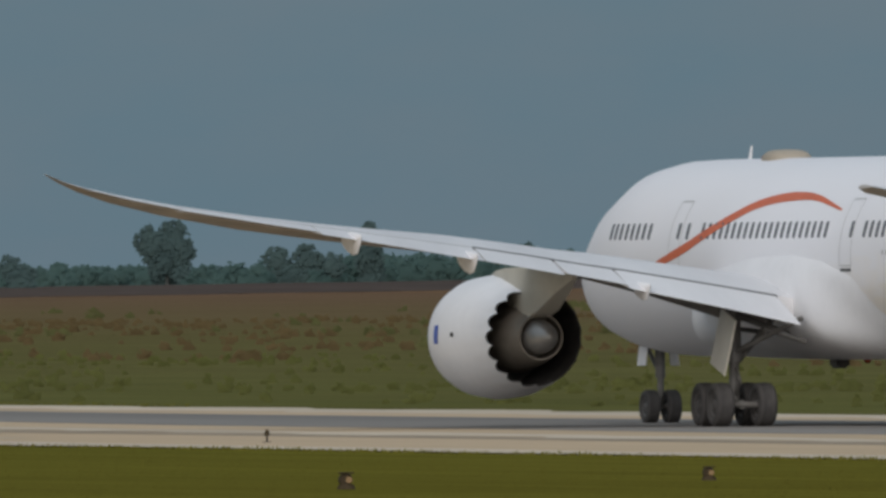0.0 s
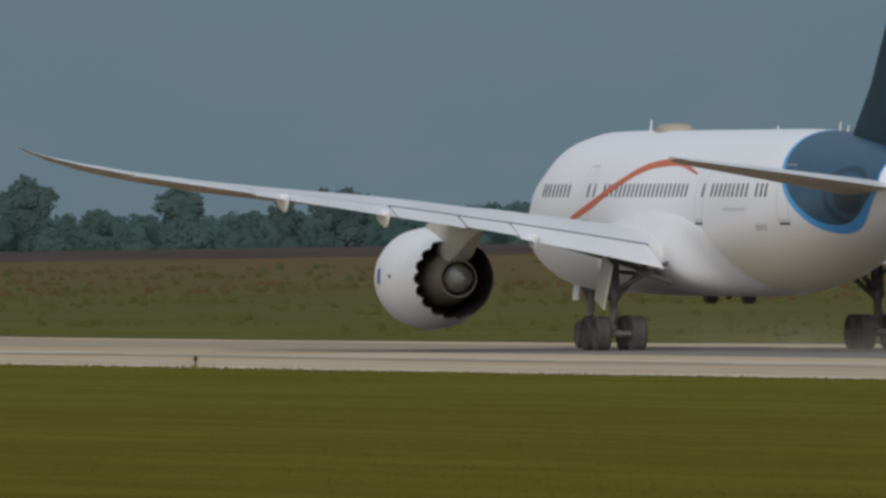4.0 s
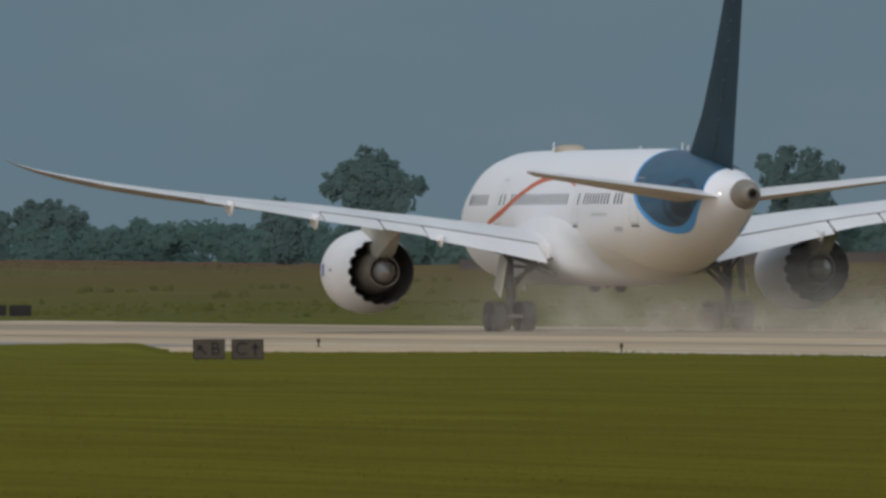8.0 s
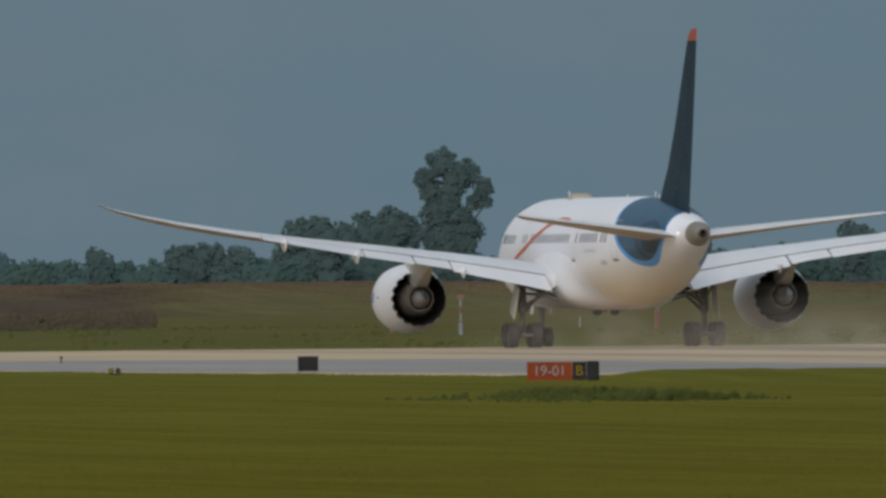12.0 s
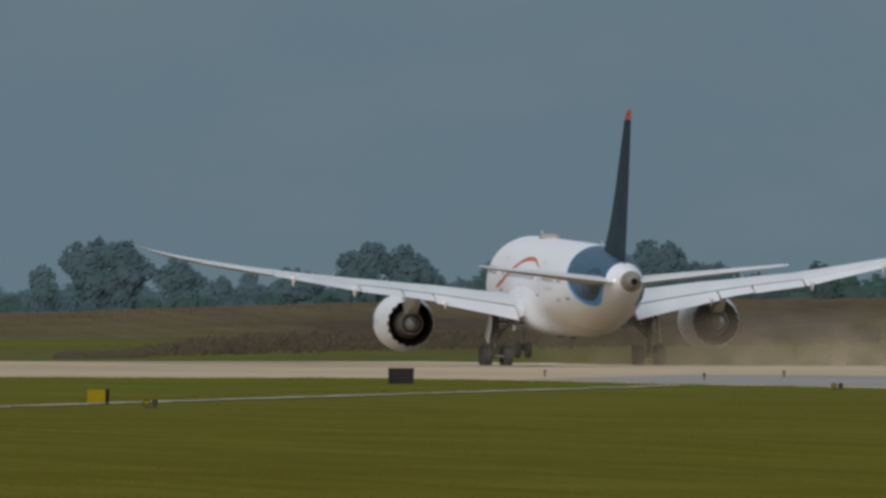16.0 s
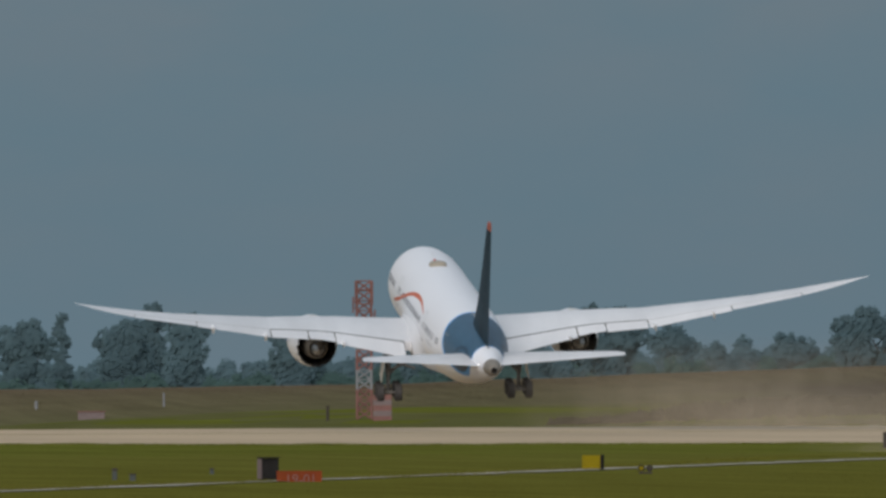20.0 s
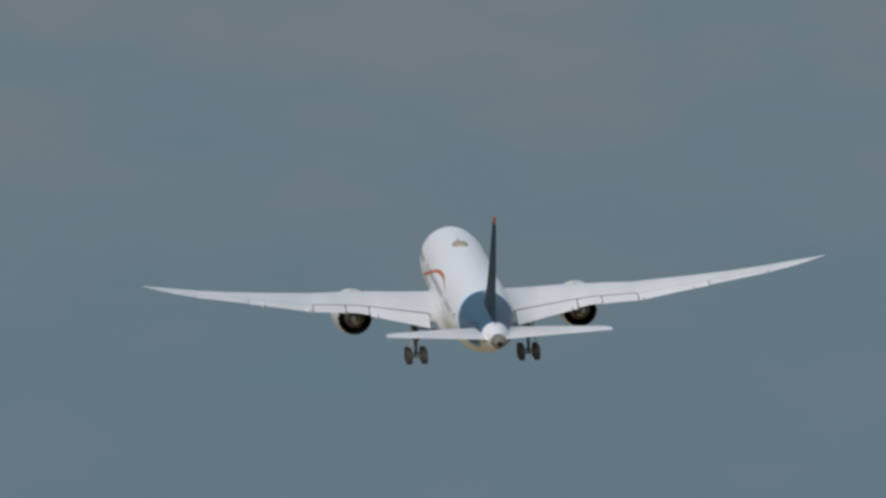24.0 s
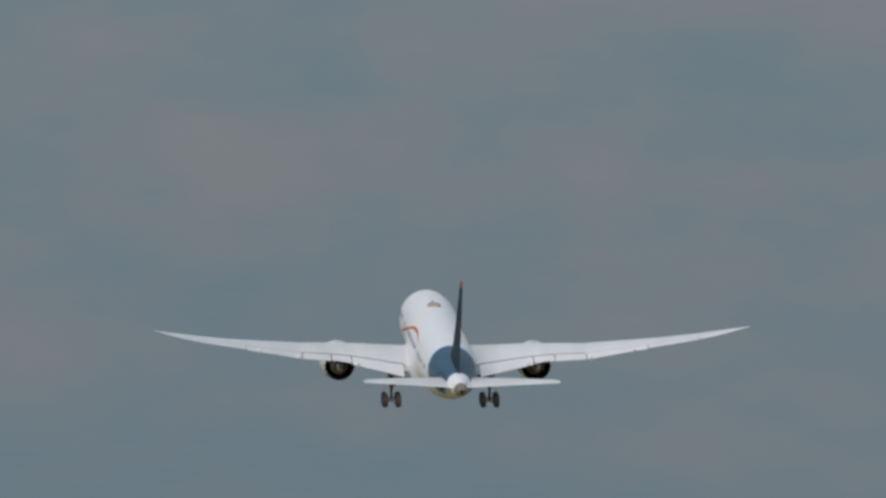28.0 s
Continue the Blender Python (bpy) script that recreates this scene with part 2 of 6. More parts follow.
def revolve(profile, axis_x, axis_z, count=48, wave=None):
    """A surface of revolution round a line along y. profile: (y, radius). wave(index, angle) shifts y and the radius."""
    rings = []
    for j, (y, r) in enumerate(profile):
        ring = []
        for i in range(count):
            a = 2 * math.pi * i / count
            dy, dr = wave(j, a) if wave else (0, 0)
            ring.append((axis_x + (r + dr) * math.sin(a), y + dy, axis_z + (r + dr) * math.cos(a)))
        rings.append(ring)
    return loft(rings, caps=False)


def box(bm, x0, y0, z0, x1, y1, z1, bevel=0.0):
    """A box with bevelled edges, added to a bmesh."""
    g = bmesh.ops.create_cube(bm, size=1.0)
    vs = g["verts"]
    bmesh.ops.scale(bm, vec=(x1 - x0, y1 - y0, z1 - z0), verts=vs)
    bmesh.ops.translate(bm, vec=((x0 + x1) / 2, (y0 + y1) / 2, (z0 + z1) / 2), verts=vs)
    if bevel:
        es = {e for v in vs for e in v.link_edges}
        bmesh.ops.bevel(bm, geom=list(es), offset=bevel, segments=2, affect="EDGES")
    return bm


def rod(bm, a, b, r, count=10, r2=None):
    """A round bar from a to b."""
    a, b = Vector(a), Vector(b)
    q = (b - a).to_track_quat("Z", "Y").to_matrix().to_4x4()
    g = bmesh.ops.create_cone(bm, cap_ends=True, segments=count, radius1=r, radius2=r if r2 is None else r2, depth=(b - a).length)
    bmesh.ops.transform(bm, matrix=Matrix.Translation((a + b) / 2) @ q, verts=g["verts"])
    return bm


def boxed(*args, bevel=0.0):
    return box(bmesh.new(), *args, bevel=bevel)


def rods(*bars):
    bm = bmesh.new()
    for a, b, r in bars:
        rod(bm, a, b, r)
    return bm


# ---------------------------------------------------------------- ground
def ease(f):
    f = min(1.0, max(0.0, f))
    return f * f * (3 - 2 * f)


def bed(x, y):
    """Height of the runway strip: it sinks gently with distance."""
    return -1.7e-7 * (x * x + y * y) - 0.0007 * max(0.0, y - 1300) - 0.002 * min(380.0, max(0.0, y - 1400))


def ground_z(x, y):
    """Height of the land: the strip, its dip towards the far end, and fields that rise beyond it."""
    dip = 0.0023 * min(900.0, max(0.0, y - 1900)) * (1 - ease((x - 258) / 60))
    return bed(x, min(y, 3600)) - dip + min(12.0, 0.0112 * max(0.0, x * min(1.0, 2950 / max(1.0, math.hypot(x, y))) - 262))


def strip(name, x0, x1, y0, y1, dy, lift, material, nx=1, wobble=0.0, seed=0, label="", kind="structure", category=""):
    """A paved or grown band along the runway, as a thin slab that follows the land."""
    rnd = random.Random(seed)
    bm, rows = bmesh.new(), []
    n = max(2, int((y1 - y0) / dy))
    for i in range(n + 1):
        y = y0 + (y1 - y0) * i / n
        w0, w1 = (rnd.uniform(-wobble, wobble) for _ in range(2))
        xs = [x0 + (x1 - x0) * k / nx for k in range(nx + 1)]
        xs[0] += w0
        xs[-1] += w1
        rows.append([bm.verts.new((x, y, ground_z(x, y) + lift)) for x in xs])
    for a, b in zip(rows, rows[1:]):
        for k in range(nx):
            bm.faces.new((a[k], a[k + 1], b[k + 1], b[k]))
    return tagged(part(name, bm, material, None), label, category, kind=kind)


def zoned(name, axis, low, high, stops, warp, scale, blades=False, dusk=None):
    """Growth whose colour runs through stops along an axis of the land ("x", or "r" from the viewer's post), its borders frayed by noise.
    dusk: (bearing, bearing, colour), a darker crop that fills a sector."""
    m = bpy.data.materials.new(name)
    m.use_nodes = True
    n, l = m.node_tree.nodes, m.node_tree.links
    b = n["Principled BSDF"]
    b.inputs["Roughness"].default_value, b.inputs["Specular IOR Level"].default_value = 0.95, 0.0

    def op(kind, p, q=0.0, r=0.0, clamp=False):
        k = n.new("ShaderNodeMath")
        k.operation, k.use_clamp = kind, clamp
        for i, v in enumerate((p, q, r)):
            if isinstance(v, (int, float)):
                k.inputs[i].default_value = v
            else:
                l.new(v, k.inputs[i])
        return k.outputs[0]

    def cloud(size, detail, stretch=(1, 1, 1)):
        mp, k = n.new("ShaderNodeMapping"), n.new("ShaderNodeTexNoise")
        mp.inputs["Scale"].default_value = stretch
        k.inputs["Scale"].default_value, k.inputs["Detail"].default_value, k.inputs["Roughness"].default_value = size, detail, 0.6
        l.new(geo.outputs["Position"], mp.inputs["Vector"]), l.new(mp.outputs[0], k.inputs["Vector"])
        return k.outputs["Fac"]

    def blend(fac, p, q, kind="MIX"):
        k = n.new("ShaderNodeMix")
        k.data_type, k.blend_type = "RGBA", kind
        for key, v in (("Factor", fac), ("A", p), ("B", q)):
            if isinstance(v, (int, float, tuple)):
                k.inputs[key].default_value = v
            else:
                l.new(v, k.inputs[key])
        return k.outputs["Result"]

    geo, sep = n.new("ShaderNodeNewGeometry"), n.new("ShaderNodeSeparateXYZ")
    l.new(geo.outputs["Position"], sep.inputs[0])
    x, y = sep.outputs["X"], sep.outputs["Y"]
    along = x if axis == "x" else op("SQRT", op("ADD", op("MULTIPLY", x, x), op("MULTIPLY", y, y)))
    wide = cloud(scale, 5)
    fine = cloud(scale * 9, 4)
    place = op("MULTIPLY_ADD", op("SUBTRACT", wide, 0.5), warp * 2, along)
    place = op("MULTIPLY_ADD", op("SUBTRACT", fine, 0.5), warp * 0.6, place)
    tuft = cloud(0.20, 4, (1.0, 0.07, 1.0))
    place = op("MULTIPLY_ADD", op("SUBTRACT", tuft, 0.5), warp * 1.5, place)
    ramp = n.new("ShaderNodeValToRGB")
    e = ramp.color_ramp.elements
    for i, (at, colour) in enumerate(stops):
        k = e[i] if i < 2 else e.new(0.0)
        k.position, k.color = (at - low) / (high - low), (*colour, 1)
    l.new(op("DIVIDE", op("SUBTRACT", place, low), high - low, clamp=True), ramp.inputs["Fac"])
    colour = ramp.outputs["Color"]
    if dusk:
        az = op("MULTIPLY", op("ARCTAN2", x, y), 57.2958)
        az = op("MULTIPLY_ADD", op("SUBTRACT", wide, 0.5), 0.5, az)
        inside = op("MULTIPLY", op("MULTIPLY_ADD", op("SUBTRACT", az, dusk[0]), 4.0, 0.0, True), op("MULTIPLY_ADD", op("SUBTRACT", dusk[1], az), 4.0, 0.0, True))
        colour = blend(op("MULTIPLY", inside, op("MULTIPLY_ADD", op("SUBTRACT", 2840, place), 0.02, 0.0, True)), colour, (*dusk[2], 1))
    shade = op("MULTIPLY_ADD", op("SUBTRACT", cloud(scale * 3, 6), 0.5), 0.45, 1.0)
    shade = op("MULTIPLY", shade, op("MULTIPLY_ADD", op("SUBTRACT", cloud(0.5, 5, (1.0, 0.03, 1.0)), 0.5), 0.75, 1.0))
    if blades:
        shade = op("MULTIPLY", shade, op("MULTIPLY_ADD", geo.outputs["Random Per Island"], 0.22, 0.89))
    l.new(blend(1.0, colour, shade, "MULTIPLY"), b.inputs["Base Color"])
    return m


# farther stops hold more blue: distance haze mixed into the ground colours
MOWN = ((430, (0.124, 0.106, 0.017)), (560, (0.119, 0.115, 0.015)), (640, (0.134, 0.118, 0.017)), (730, (0.116, 0.122, 0.016)), (820, (0.140, 0.125, 0.020)), (930, (0.122, 0.126, 0.023)), (1100, (0.130, 0.126, 0.026)))
BEYOND = ((262, (0.112, 0.111, 0.038)), (325, (0.129, 0.118, 0.042)), (375, (0.212, 0.136, 0.059)), (450, (0.223, 0.134, 0.063)), (530, (0.189, 0.136, 0.059)), (620, (0.182, 0.112, 0.063)), (760, (0.153, 0.097, 0.063)))
SWELL = ((2640, (0.120, 0.123, 0.048)), (2760, (0.139, 0.124, 0.062)), (2830, (0.156, 0.112, 0.070)), (2880, (0.160, 0.095, 0.070)), (2960, (0.155, 0.089, 0.070)))
FALLOW = ((2640, (0.122, 0.119, 0.052)), (2760, (0.133, 0.124, 0.061)), (2830, (0.142, 0.120, 0.067)), (2880, (0.146, 0.112, 0.071)), (2960, (0.144, 0.104, 0.072)))
DUSK = (7.35, 8.95, (0.092, 0.072, 0.052))
GRASS = zoned("mown_grass", "r", 430, 1100, MOWN, 110, 0.012)
FIELDGRASS = zoned("rough_grass", "x", 262, 760, BEYOND, 38, 0.02)
CROP = zoned("dry_crop", "r", 2640, 2960, SWELL, 40, 0.02, dusk=DUSK)
OLIVE = zoned("weedy_fallow", "r", 2640, 2960, FALLOW, 40, 0.02, dusk=DUSK)
CONCRETE = mat("runway_concrete", (0.50, 0.372, 0.240), 0.85, spec=0.2, vary=0.16, scale=0.05, bump=0.15, bump_scale=3.0, stretch=(1, 0.25, 1))
TARMAC = mat("worn_tarmac", (0.21, 0.19, 0.17), 0.85, spec=0.2, vary=0.25, scale=0.05, bump=0.15, bump_scale=3.0, stretch=(1, 0.12, 1))
FADED = mat("faded_rubber", (0.34, 0.268, 0.19), 0.85, spec=0.2, vary=0.2, scale=0.05, stretch=(1, 0.12, 1))
TURN = mat("greyed_tarmac", (0.29, 0.265, 0.24), 0.85, spec=0.2, vary=0.2, scale=0.06, stretch=(1, 0.12, 1))
PLOUGH = mat("ploughed_soil", (0.070, 0.050, 0.040), 0.95, spec=0.1, vary=0.3, scale=0.05, stretch=(1, 0.15, 1))
PALE = mat("pale_shoulder", (0.53, 0.44, 0.33), 0.85, spec=0.2, vary=0.2, scale=0.08, bump=0.1, bump_scale=3.0, stretch=(1, 0.2, 1))


def land():
    """The land as one sheet that reaches the horizon."""
    xs = [-4000, -1500, -500, -100, 60, 140, 180, 230, 258, 262, 278, 292, 305, 322, 345, 400, 500, 650, 850, 1100, 1500, 2500, 4500]
    ys = [-4000, -1500, -300, 0, 250, 500, 700, 900, 1100, 1300, 1400, 1500, 1600, 1700, 1780, 1900, 2000, 2100, 2350, 2500, 2700, 2900, 3100, 3300, 3600, 4000, 4800]
    bm = bmesh.new()
    v = [[bm.verts.new((x, y, ground_z(x, y))) for x in xs] for y in ys]
    for a, b in zip(v, v[1:]):
        for k in range(len(xs) - 1):
            bm.faces.new((a[k], a[k + 1], b[k + 1], b[k]))
    ob = tagged(part("ground", bm, GRASS, None), "mown olive-green airfield grass that runs to the horizon", "ground", kind="structure")
    return smooth(ob, 60)


land()
strip("runway", 198, 262, -300, 2750, 50, 0.03, CONCRETE, nx=4, label="sandy pale concrete runway with dust and rubber marks", category="runway")
strip("rubber_lane", 229, 250, -300, 960, 30, 0.036, TARMAC, nx=2, wobble=1.5, seed=3, label="dark worn rubber lane along the runway", category="runway")
strip("rubber_lane", 230, 248, 960, 2750, 30, 0.036, FADED, nx=2, wobble=2.5, seed=23, label="faded rubber lane along the runway", category="runway")
strip("wheel_track", 214, 217.5, -300, 2750, 40, 0.036, FADED, wobble=0.8, seed=13, label="faint dark tyre track on the concrete", category="runway")
strip("far_shoulder", 255, 262, -300, 2750, 7, 0.036, PALE, wobble=1.3, seed=4, label="pale gravelly runway shoulder", category="shoulder")
strip("dust_streak", 218, 221.5, 640, 1010, 6, 0.036, PALE, wobble=1.1, seed=41, label="pale streak of dust along the runway", category="runway")
strip("dust_streak", 205, 207, 720, 1180, 6, 0.036, PALE, wobble=0.8, seed=42, label="pale streak of dust along the runway", category="runway")
strip("near_shoulder", 197, 201, -300, 960, 8, 0.036, PALE, wobble=0.45, seed=5, label="pale dusty runway edge beside the grass", category="shoulder")
strip("far_grass", 262, 345, 200, 3100, 60, 0.02, FIELDGRASS, nx=4, wobble=1.5, seed=6, label="rough green grass beyond the runway", category="grass")
strip("stubble_field", 343, 1400, 200, 3600, 60, 0.03, FIELDGRASS, nx=14, wobble=5, seed=7, label="brown stubble field with green patches before the trees", category="field")


def far_strip():
    """A dark reddish ploughed strip along the foot of the trees."""
    bm, rows = bmesh.new(), []
    for i in range(91):
        az = radians(11.5 + 9.9 * i / 90)
        far = 2900 + 200 * ease((8.6 - math.degrees(az)) / 0.4)
        row = []
        for k in range(7):
            r = far - 230 + 45 * k + 12 * math.sin(i * 1.7 + k)
            x, y = r * math.sin(az), r * math.cos(az)
            row.append(bm.verts.new((x, y, ground_z(x, y) + (0.05 if k == 0 else 0.55))))
        rows.append(row)
    for a, c in zip(rows, rows[1:]):
        for k in range(6):
            bm.faces.new((a[k], c[k], c[k + 1], a[k + 1]))
    return tagged(part("ploughed_strip", bm, PLOUGH, None), "dark reddish ploughed strip along the foot of the trees", "field", kind="structure")


far_strip()


def verge():
    """Grass that has crept over the runway's far edge for a few hundred metres."""
    bm, prev = bmesh.new(), None
    for i in range(121):
        y = 900 + 600 * i / 120
        reach = 11.0 * ease((y - 920) / 130) * ease((1440 - y) / 200) + 0.6 * noise.noise((y * 0.05, 0, 0)) + 0.5 * noise.noise((y * 0.25, 5, 0))
        row = [bm.verts.new((x, y, ground_z(x, y) + 0.045)) for x in (262.5 - max(0.3, reach), 263.5)]
        if prev:
            bm.faces.new((prev[0], prev[1], row[1], row[0]))
        prev = row
    return tagged(part("grass_verge", bm, FIELDGRASS, None), "rough grass that has crept over the runway's far edge", "grass", kind="structure")


verge()


def slab(name, outline, lift, material, label, category):
    """A flat paved area with the given outline, cut fine enough to follow the land."""
    bm = bmesh.new()
    bm.faces.new([bm.verts.new((x, y, 0)) for x, y in outline])
    for y in range(950, 2100, 60):
        bmesh.ops.bisect_plane(bm, geom=bm.verts[:] + bm.edges[:] + bm.faces[:], plane_co=(0, y, 0), plane_no=(0, 1, 0))
    for v in bm.verts:
        v.co.z = ground_z(v.co.x, v.co.y) + lift
    return tagged(part(name, bm, material, None), label, category, kind="structure")


slab("taxiway", ((199, 945), (184, 985), (171, 1014), (165, 1110), (162, 1186), (152, 1189), (139, 1195), (126, 1225), (60, 1270), (60, 1400), (150, 1500), (199, 2000)), 0.026, CONCRETE, "pale dusty taxiway that joins the runway", "taxiway")
slab("turn_lane", ((201, 1020), (176, 1045), (168, 1105), (166, 1175), (184, 1245), (203, 1215)), 0.032, TURN, "bluish-grey worn tarmac where the taxiway joins", "taxiway")


def ribbon(name, line, width, lift, material, label, category, seed):
    rnd = random.Random(seed)
    bm, prev = bmesh.new(), None
    for (x, y), (x2, y2) in zip(line, line[1:]):
        n = max(2, int(math.hypot(x2 - x, y2 - y) / 4))
        for i in range(n):
            px, py = x + (x2 - x) * i / n, y + (y2 - y) * i / n
            w = width * rnd.uniform(0.25, 1.3) / 2
            pair = [bm.verts.new((px + s * w, py, ground_z(px + s * w, py) + lift)) for s in (-1, 1)]
            if prev:
                bm.faces.new((prev[0], prev[1], pair[1], pair[0]))
            prev = pair
    return tagged(part(name, bm, material, None), label, category, kind="structure")


ribbon("taxiway_edge", ((74, 775), (90.4, 836), (126, 970), (162, 1105), (171, 1145)), 1.7, 0.03, TRACK, "narrow pale dusty track across the grass", "track", 2)


def grass_bank():
    """A low swell of grass between the taxiway's mouth and the signs."""
    bm, rows = bmesh.new(), []
    for i in range(61):
        u = i / 60
        az = radians(9.72 + 1.16 * u)
        row = []
        for k in range(13):
            v = k / 12
            r = 968 + 62 * v + 3 * noise.noise((i * 0.2, 0, 0))
            x, y = r * math.sin(az), r * math.cos(az)
            swell = 0.31 * math.sin(math.pi * v) ** 0.8 * ease(u / 0.12) * ease((1 - u) / 0.06) * (1 + 0.15 * noise.noise((i * 0.25, 3, 0)))
            row.append(bm.verts.new((x, y, ground_z(x, y) + swell - 0.005 + 0.04 * ease(v * 6) * ease((1 - v) * 6))))
        rows.append(row)
    for p, q in zip(rows, rows[1:]):
        for k in range(12):
            bm.faces.new((p[k], q[k], q[k + 1], p[k + 1]))
    return tagged(smooth(part("grass_bank", bm, GRASS, None), 60), "low swell of mown grass beside the taxiway's mouth", "grass", kind="structure")


grass_bank()


# ---------------------------------------------------------------- airliner
def ellipse_ring(y, zc, rx, rz, count=56, power=1.0):
    out = []
    for i in range(count):
        a = 2 * math.pi * i / count
        s, c = math.sin(a), math.cos(a)
        out.append((rx * math.copysign(abs(s) ** power, s), y, zc + rz * math.copysign(abs(c) ** power, c)))
    return out


HULL = ((27.5, 4.1, 0.04, 0.04), (27.3, 4.12, 0.45, 0.42), (26.8, 4.18, 0.95, 0.9), (25.9, 4.3, 1.42, 1.4), (24.5, 4.5, 1.95, 1.98), (22.6, 4.72, 2.38, 2.46),
        (20.4, 4.93, 2.66, 2.83), (18.2, 4.99, 2.82, 2.94), (16.0, 5.0, 2.87, 2.96), (-6, 5.0, 2.87, 2.96), (-9, 5.06, 2.84, 2.90), (-12, 5.18, 2.72, 2.75),
        (-15, 5.38, 2.46, 2.46), (-18, 5.58, 2.08, 2.06), (-20.5, 5.72, 1.68, 1.68), (-23, 5.83, 1.22, 1.24), (-25.2, 5.90, 0.80, 0.82), (-26.3, 5.92, 0.66, 0.68))


def hull_at(y):
    """Centre height and half axes of the fuselage at y."""
    for a, b in zip(HULL, HULL[1:]):
        if b[0] <= y <= a[0]:
            f = (a[0] - y) / (a[0] - b[0])
            return tuple(p + (q - p) * f for p, q in zip(a[1:], b[1:]))
    return HULL[-1][1:]


def skin_x(y, z, off=0.012):
    """Half width of the fuselage at y and height z, a little proud."""
    zc, rx, rz = hull_at(y)
    return rx * math.sqrt(max(0.0, 1 - ((z - zc) / rz) ** 2)) + off


plane = tagged(new("airliner"), "white twin-engine airliner with a dark-blue tail, taking off", "airplane")

ys = sorted({round(v, 2) for a, b in zip(HULL, HULL[1:]) for v in np.linspace(a[0], b[0], 4 if b[0] > -6.5 and a[0] < 18 else 4)}, reverse=True)
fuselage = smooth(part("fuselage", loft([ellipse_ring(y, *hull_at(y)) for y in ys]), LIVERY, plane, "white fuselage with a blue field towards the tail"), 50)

# tail cone and exhaust of the auxiliary power unit
smooth(part("tail_cone", revolve(((-26.2, 0.68), (-26.7, 0.58), (-27.3, 0.43), (-27.75, 0.30), (-27.78, 0.26), (-27.4, 0.22), (-27.0, 0.02)), 0, 5.92, 32), [TITAN], plane, "bare metal tail cone"), 50)
smooth(part("exhaust_pipe", revolve(((-27.3, 0.23), (-27.86, 0.23), (-27.86, 0.19), (-27.1, 0.18), (-27.1, 0.01)), 0, 5.92, 24), HUB, plane, "black exhaust opening"), 50)

# belly fairing: a wide body under and round the wing roots
BELLY = ((14.2, 3.0, 1.0, 0.5, 0.7), (12.6, 3.2, 2.1, 0.9, 1.12), (10.8, 3.35, 2.8, 1.6, 1.34), (8.5, 3.4, 3.06, 2.3, 1.42), (5, 3.4, 3.18, 2.65, 1.44), (1, 3.4, 3.22, 2.75, 1.44), (-2.0, 3.4, 3.14, 2.6, 1.43), (-4.0, 3.4, 3.04, 2.2, 1.41), (-6.0, 3.4, 2.97, 1.8, 1.38), (-8.0, 3.4, 2.9, 1.4, 1.32), (-9.5, 3.3, 2.72, 1.0, 1.14), (-10.3, 3.2, 2.4, 0.6, 0.9))


def fairing_ring(y, count=72):
    """A ring of the fairing; behind a line that slants down and back it sinks into the hull."""
    for p, q in zip(BELLY, BELLY[1:]):
        if q[0] <= y <= p[0]:
            f = (p[0] - y) / (p[0] - q[0])
            zc, rx, top, low = (u + (v - u) * f for u, v in zip(p[1:], q[1:]))
            break
    out = []
    for i in range(count):
        a = 2 * math.pi * i / count
        s, c = math.sin(a), math.cos(a)
        z = zc + (top if c > 0 else low) * math.copysign(abs(c) ** 0.75, c)
        x = rx * abs(s) ** 0.75
        edge = -4.6 - 1.55 * max(0.0, 4.5 - z)
        hull = skin_x(y, z, 0.0)
        f = ease((y - edge) / 6.0)
        wide = min(x, hull + (x - hull) * f + 0.06 * max(-4.0, min(1.0, y - edge)))
        out.append((math.copysign(max(0.0, wide), s), y, z))
    return out


smooth(part("belly_fairing", loft([fairing_ring(y) for y in np.concatenate([np.linspace(14.2, 1.2, 18), np.linspace(0.8, -10.3, 38)])]), WHITE, plane, "white wing-to-body fairing"), 60)


# windows of the cabin, one mesh for all
def window_mesh():
    bm = bmesh.new()
    n = 10
    front = []
    for i in range(n):
        a = 2 * math.pi * i / n
        front.append((0.14 * math.copysign(abs(math.cos(a)) ** 0.6, math.cos(a)), 0.25 * math.copysign(abs(math.sin(a)) ** 0.6, math.sin(a))))
    a = [bm.verts.new((0.0, u, v)) for u, v in front]
    b = [bm.verts.new((0.035, u * 1.15, v * 1.1)) for u, v in front]
    bm.faces.new(a)
    for i in range(n):
        bm.faces.new((a[i], a[(i + 1) % n], b[(i + 1) % n], b[i]))
    bmesh.ops.recalc_face_normals(bm, faces=bm.faces)
    me = bpy.data.meshes.new("window")
    bm.to_mesh(me)
    bm.free()
    me.materials.append(GLASS)
    return me


WINDOW = window_mesh()
WIN_Z = 5.80
rows = [19.2 - 0.60 * k for k in range(8)] + [12.1, 11.2] + [9.75 - 0.60 * k for k in range(21)] + [-4.7] + [-5.97 - 0.58 * k for k in range(9)] + [-11.87, -12.4, -12.9]
for side in (-1, 1):
    for y in rows:
        x = skin_x(y, WIN_Z, 0.006)
        zc, rx, rz = hull_at(y)
        tilt = math.degrees(math.atan2((WIN_Z - zc) / rz ** 2, x / rx ** 2))
        m = pose(-x, y, WIN_Z, 0, tilt, 0) if side < 0 else pose(x, y, WIN_Z, 0, 0, 180) @ pose(0, 0, 0, 0, tilt, 0)
        shared("window", WINDOW, fuselage, m)


